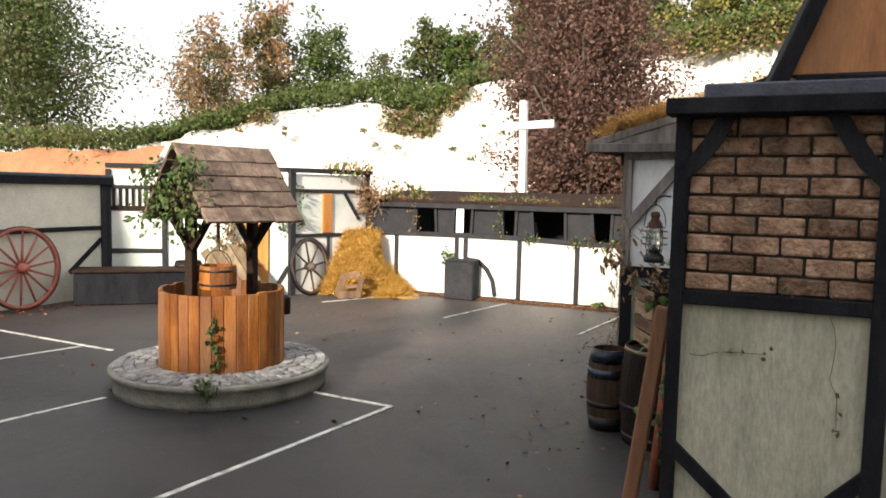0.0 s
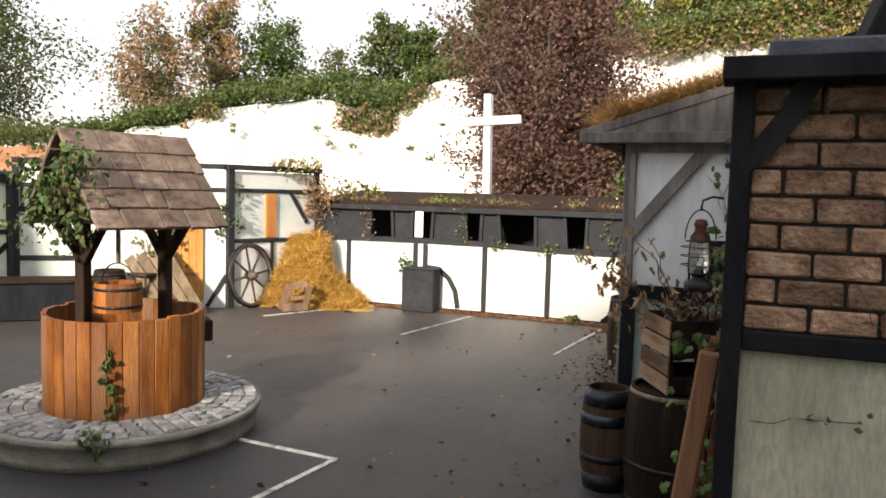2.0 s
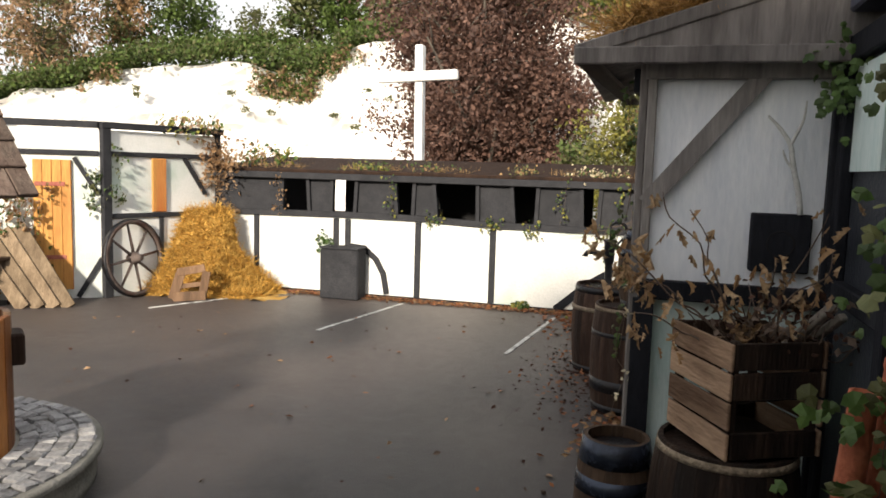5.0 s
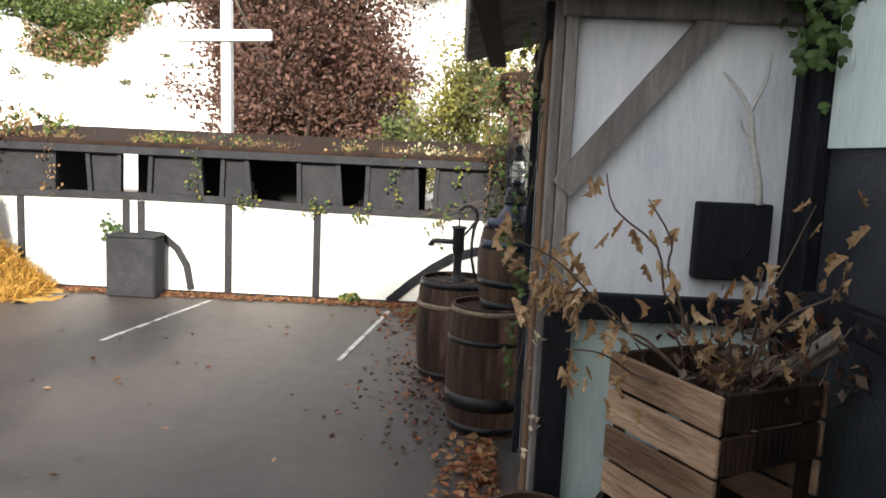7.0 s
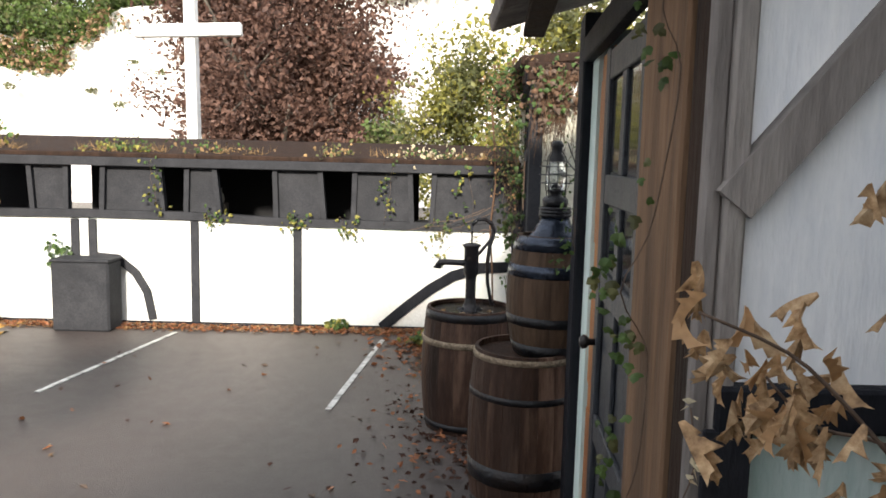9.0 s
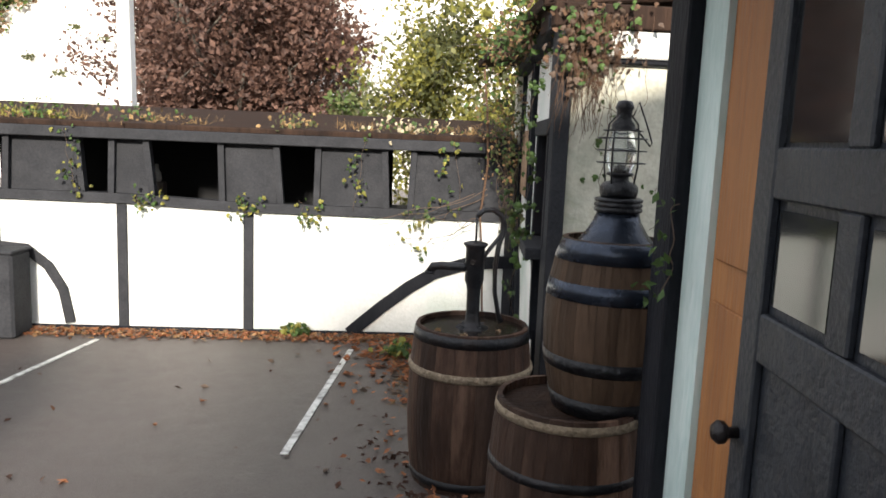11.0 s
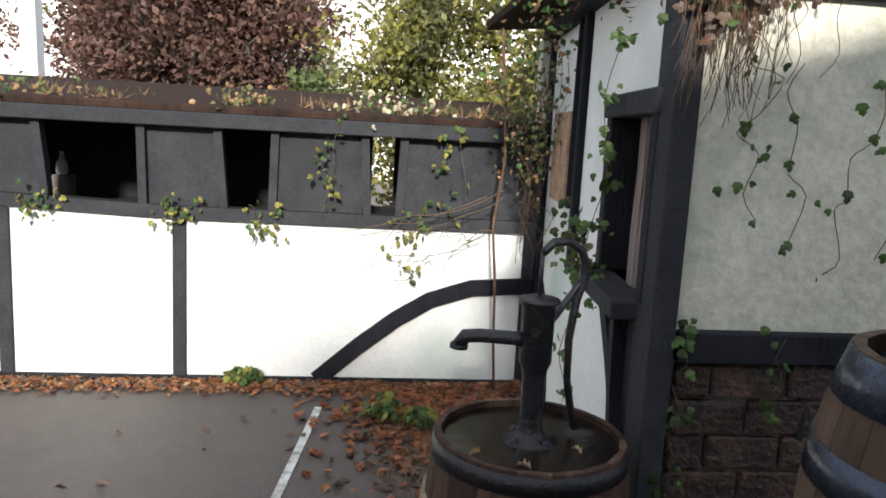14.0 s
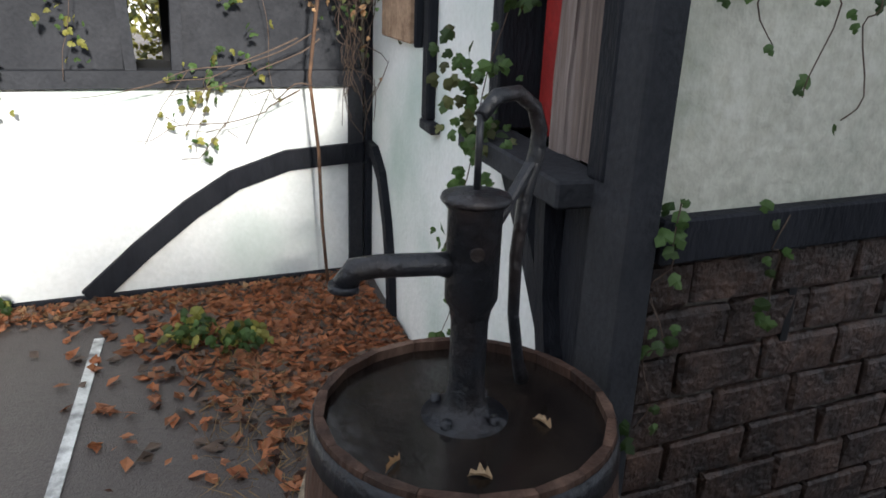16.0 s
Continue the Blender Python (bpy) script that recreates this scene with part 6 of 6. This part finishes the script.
sapling = thing("dead_sapling", (3.28, 8.66, 1.05), "dead young maple with curled orange leaves, growing out of a crate", "plant")
leafmesh = []
for k in range(8):
    bm = maple_leaf(0.042, rng)
    me = bpy.data.meshes.new("leaf")
    bm.to_mesh(me)
    bm.free()
    me.materials.append((M["crisp"], M["crisp"], M["deadleaf"], M["crisp"])[k % 4])
    leafmesh.append(me)
branches = [((3.3, 8.66, 1.05), (2.70, 8.66, 1.5), 20), ((3.3, 8.66, 1.05), (2.82, 8.72, 1.4), 22), ((3.32, 8.7, 1.05), (3.05, 8.6, 1.62), 10), ((3.3, 8.64, 1.05), (3.52, 8.5, 1.5), 12),
            ((3.3, 8.7, 1.05), (3.36, 8.6, 1.45), 14), ((3.25, 8.6, 1.05), (2.86, 8.58, 1.22), 14), ((3.35, 8.7, 1.05), (3.55, 8.75, 1.62), 8), ((3.3, 8.66, 1.1), (3.2, 8.45, 1.3), 14), ((3.3, 8.66, 1.05), (2.95, 8.66, 1.68), 6)]
for k, (a, b, n) in enumerate(branches):
    w = wander(a, b, 7, 0.016, 220 + k, -0.03)
    part("branch", bent(w, [0.0055 - 0.0006 * j for j in range(7)], 6), "twig", sapling)
    for j in range(n):
        f = 1.05 - 0.65 * rng.random() ** 1.6
        q = Vector(a).lerp(Vector(b), f) + Vector(rng.normal(0, 0.035, 3)) - Vector((0, 0, 0.03))
        lf = part("leaf", leafmesh[int(rng.integers(0, 8))], None, sapling)
        lf.matrix_basis = pose(*q, rng.uniform(-140, -50), rng.uniform(-35, 35), rng.uniform(0, 360)) @ Matrix.Scale(rng.uniform(0.6, 1.25), 4)

# bare pale vine on the shop front
pale = thing("bare_vine", (3.44, 9.02, 1.6), "bare pale vine stem climbing the weathered white boards", "plant")
part("stem", bent([(3.5, 9.016, 1.6), (3.487, 9.01, 1.68), (3.464, 9.012, 1.773), (3.452, 9.01, 1.83), (3.441, 9.01, 1.882), (3.399, 9.012, 1.948), (3.35, 9.01, 1.998)], [0.012, 0.012, 0.011, 0.011, 0.01, 0.008, 0.004], 7), "palestem", pale)
part("shoot", bent([(3.441, 9.01, 1.88), (3.462, 9.008, 1.93), (3.484, 9.01, 1.985), (3.49, 9.01, 2.06)], [0.008, 0.007, 0.005, 0.003], 6), "palestem", pale)
part("shoot", bent([(3.462, 9.012, 1.78), (3.43, 9.008, 1.82), (3.415, 9.01, 1.86)], [0.006, 0.005, 0.003], 6), "palestem", pale)

# straw on the shop roof
base = []
for k in range(4200):
    f, y = rng.random() ** 1.2, rng.uniform(9.0, 10.7)
    x = 2.62 + 1.5 * f
    base.append((x, y, 2.30 + (x - 2.6) * 0.306 + 0.07 * rng.random() + 0.03))
tagged(part("roof_straw", blades(base, (-0.7, -0.5, 0.15), 0.13, 0.003, rng, 0.5), "roofstraw"), "loose orange straw lying on the shop roof", "straw", kind="stuff")

tufts = [(rng.uniform(2.72, 3.6), rng.uniform(8.92, 9.3)) for k in range(2600)]
tufts = [(x, y, 2.33 + (x - 2.6) * 0.3 + 0.03 * rng.random()) for x, y in tufts]
tagged(part("roof_straw", blades(tufts, (-0.35, -0.45, 0.5), 0.12, 0.003, rng, 0.7), "roofstraw"), "tufts of orange straw along the shop roof edge", "straw", kind="stuff")

# dead growth in and beside the crate
bunch = thing("dead_flowers", (3.4, 8.66, 1.1), "bunch of dried brown flowers and stems in the crate", "plant")
for k in range(26):
    a = Vector((3.34 + 0.1 * rng.normal(), 8.66 + 0.05 * rng.normal(), 1.08))
    part("stem", bent(wander(a, a + Vector((0.14 * rng.normal(), 0.1 * rng.normal() - 0.05, 0.12 + 0.14 * rng.random())), 5, 0.012, 400 + k), 0.0025, 5), "twig", bunch)
spots = [(3.36 + 0.13 * rng.normal(), 8.62 + 0.08 * rng.normal(), 1.2 + 0.07 * rng.normal()) for k in range(40)]
for mt, n in (("darklitter", 150), ("twig", 110), ("pinkleaf", 40)):
    tagged(part("leaves", leaf_cloud(spots, 0.035, n, (0.035, 0.035, 0.035), rng, 0.1, 0.4), mt, bunch), kind="stuff")
for k in range(22):
    q = Vector((2.84, 8.74, 1.36)) + Vector(rng.normal(0, 0.055, 3))
    lf = part("leaf", leafmesh[int(rng.integers(0, 8))], None, sapling)
    lf.matrix_basis = pose(*q, rng.uniform(-150, -40), rng.uniform(-40, 40), rng.uniform(0, 360)) @ Matrix.Scale(rng.uniform(0.8, 1.5), 4)

# the heap of straw
heap = thing("straw_heap", (-2.55, 14.3, 0), "golden heap of loose straw against the wall", "straw")


def heap_height(u, d):
    """u along the wall, d out from it."""
    top = float(np.interp(u, (-0.8, -0.7, -0.56, -0.1, 0.04, 0.12, 0.38, 0.72), (0.0, 0.55, 1.05, 1.1, 1.0, 0.55, 0.27, 0.0)))
    return max(0.0, top * (1 - max(0.0, d - 0.12) / 0.62))


hm = bmesh.new()
g = []
for i in range(29):
    row = []
    for j in range(13):
        u, d = -0.8 + 1.8 * i / 28, 0.02 + 0.8 * j / 12
        z = heap_height(u, d) + 0.07 * noise.noise(Vector((u * 6, d * 6, 2)))
        row.append(hm.verts.new((-2.62 + u, 14.86 - d - 0.35 * (0.5 - 0.55 * u), max(-0.01, z))))
    g.append(row)
for a, b in zip(g, g[1:]):
    for j in range(12):
        hm.faces.new((a[j], b[j], b[j + 1], a[j + 1])).smooth = True
part("core", hm, "straw", heap)
base = []
while len(base) < 16000:
    u, d = rng.uniform(-0.8, 1.0), rng.uniform(0.02, 0.82)
    z = heap_height(u, d)
    if z > 0.01:
        base.append((-2.62 + u, 14.86 - d - 0.35 * (0.5 - 0.55 * u), z + 0.01))
tagged(part("straw", blades(base, (0.1, -0.5, 0.05), 0.14, 0.0055, rng, 1.0), "straw", heap), kind="stuff")


# a small pale thing in the open hatch
block = thing("hatch_block", (0.0, FY + 0.9, 1.0), "dark wooden block standing inside the open hatch", "block")
part("body", add_box(bmesh.new(), (0.13, 0.1, 0.17), Matrix.Translation((0.0, FY + 0.9, 1.085)), 0.01), "greytimber", block)
vase = thing("white_bottle", (-0.01, FY + 0.9, 1.17), "small white bottle standing inside the open hatch", "bottle")
vb = part("body", lathe([(0, 0), (0.034, 0), (0.042, 0.03), (0.036, 0.08), (0.018, 0.11), (0.014, 0.15), (0.018, 0.16), (0, 0.16)], 20), "palestem", vase)
vb.matrix_parent_inverse = Matrix()
vb.matrix_basis = pose(0, 0, 0.0)

# ---- leaf litter ----
def litter(spots, size, mats, label, seed, lift=0.008):
    r = np.random.default_rng(seed)
    for mt, sp in zip(mats, np.array_split(r.permutation(np.array(spots)), len(mats))):
        me = leaf_cloud(sp, size, len(sp), (0.004, 0.004, 0.003), r, 0.75)
        tagged(part("leaf_litter", me, mt), label, "leaves", kind="stuff")


sp = []
for k in range(6500):
    x = rng.uniform(-2.9, 2.9)
    d = abs(rng.normal(0, 0.09)) + 0.03
    sp.append((x, FY - d, 0.012 + 0.03 * rng.random() * math.exp(-d / 0.1)))
litter(sp, 0.04, ["litter", "litter", "deadleaf", "twig"], "drift of red-brown fallen leaves along the wall", 300)
sp = []
for k in range(7500):
    a, b = abs(rng.normal(0, 0.42)), abs(rng.normal(0, 0.6))
    x, y = 3.1 - a, 14.85 - b
    if x < 2.95 + 0.09 * (y - 12.45) and (x - PX) ** 2 + (y - PY) ** 2 > 0.09:
        sp.append((x, y, 0.012 + 0.05 * rng.random() * math.exp(-(a + b) / 0.4)))
litter(sp, 0.06, ["litter", "litter", "crispred", "twig"], "deep drift of orange-brown fallen leaves in the corner", 301)
sp = [(2.62 - abs(rng.normal(0, 0.28)), 12.3 + rng.normal(0, 0.7), 0.012 + 0.02 * rng.random()) for k in range(900)]
sp = [s for s in sp if (s[0] - PX) ** 2 + (s[1] - PY) ** 2 > 0.082]
litter(sp, 0.04, ["litter", "darklitter", "darklitter"], "fallen leaves scattered round the pump cask", 302)
sp = [(2.88 - abs(rng.normal(0, 0.16)), 10.5 + rng.normal(0, 0.3), 0.012 + 0.03 * rng.random()) for k in range(520)]
sp = [s for s in sp if s[0] < 2.84]
litter(sp, 0.055, ["litter", "deadleaf"], "fallen leaves gathered beside the casks", 303)
sp = [(rng.uniform(-3, 2.6), rng.uniform(7.5, 14.8), 0.008) for k in range(230)]
litter(sp, 0.045, ["litter", "twig", "darklitter", "pinkleaf"], "single fallen leaves scattered over the asphalt", 304)
sp = [(2.3 + rng.normal(0, 0.35), 8.6 + rng.normal(0, 0.7), 0.008) for k in range(85)]
litter(sp, 0.036, ["darklitter", "litter", "twig"], "dark leaf scraps on the asphalt by the casks", 305)
sp = [(-5.9 + 0.25 * abs(rng.normal()), rng.uniform(8, 11), 0.01) for k in range(260)]
litter(sp, 0.06, ["litter"], "fallen leaves along the barn wall", 306)
base = [(2.3 + rng.uniform(-0.1, 0.25), 13.5 + rng.uniform(-0.3, 0.7), 0.02) for k in range(380)]
tagged(part("pine_needles", blades(base, (0, 0, 0.1), 0.09, 0.002, rng, 0.8), "drygrass"), "brown dead needles lying among the leaves", "leaves", kind="stuff")
for k, (x, y) in enumerate(((2.25, 14.35), (1.4, 14.85), (2.4, 14.2))):
    ivy("weed", [(x + 0.05 * rng.normal(), y + 0.04 * rng.normal(), 0.04 + 0.03 * rng.random()) for j in range(6)], 60, 0.06, (0.04, 0.04, 0.025), ["ivy", "yellowleaf"], "small green weed growing in the leaf litter", 310 + k, droop=-0.3)
for k, (x, y, a) in enumerate(((PX + 0.12, PY - 0.08, 20), (PX - 0.17, PY - 0.1, 130), (PX - 0.05, PY - 0.18, 60))):
    lf = part("fallen_leaf", leafmesh[1 + k % 3], None)
    tagged(lf, "curled orange leaf lying on the cask head", "leaf", "leaves on the cask")
    lf.matrix_basis = pose(x, y, 0.752, 8, 5, a) @ Matrix.Scale(0.7, 4)
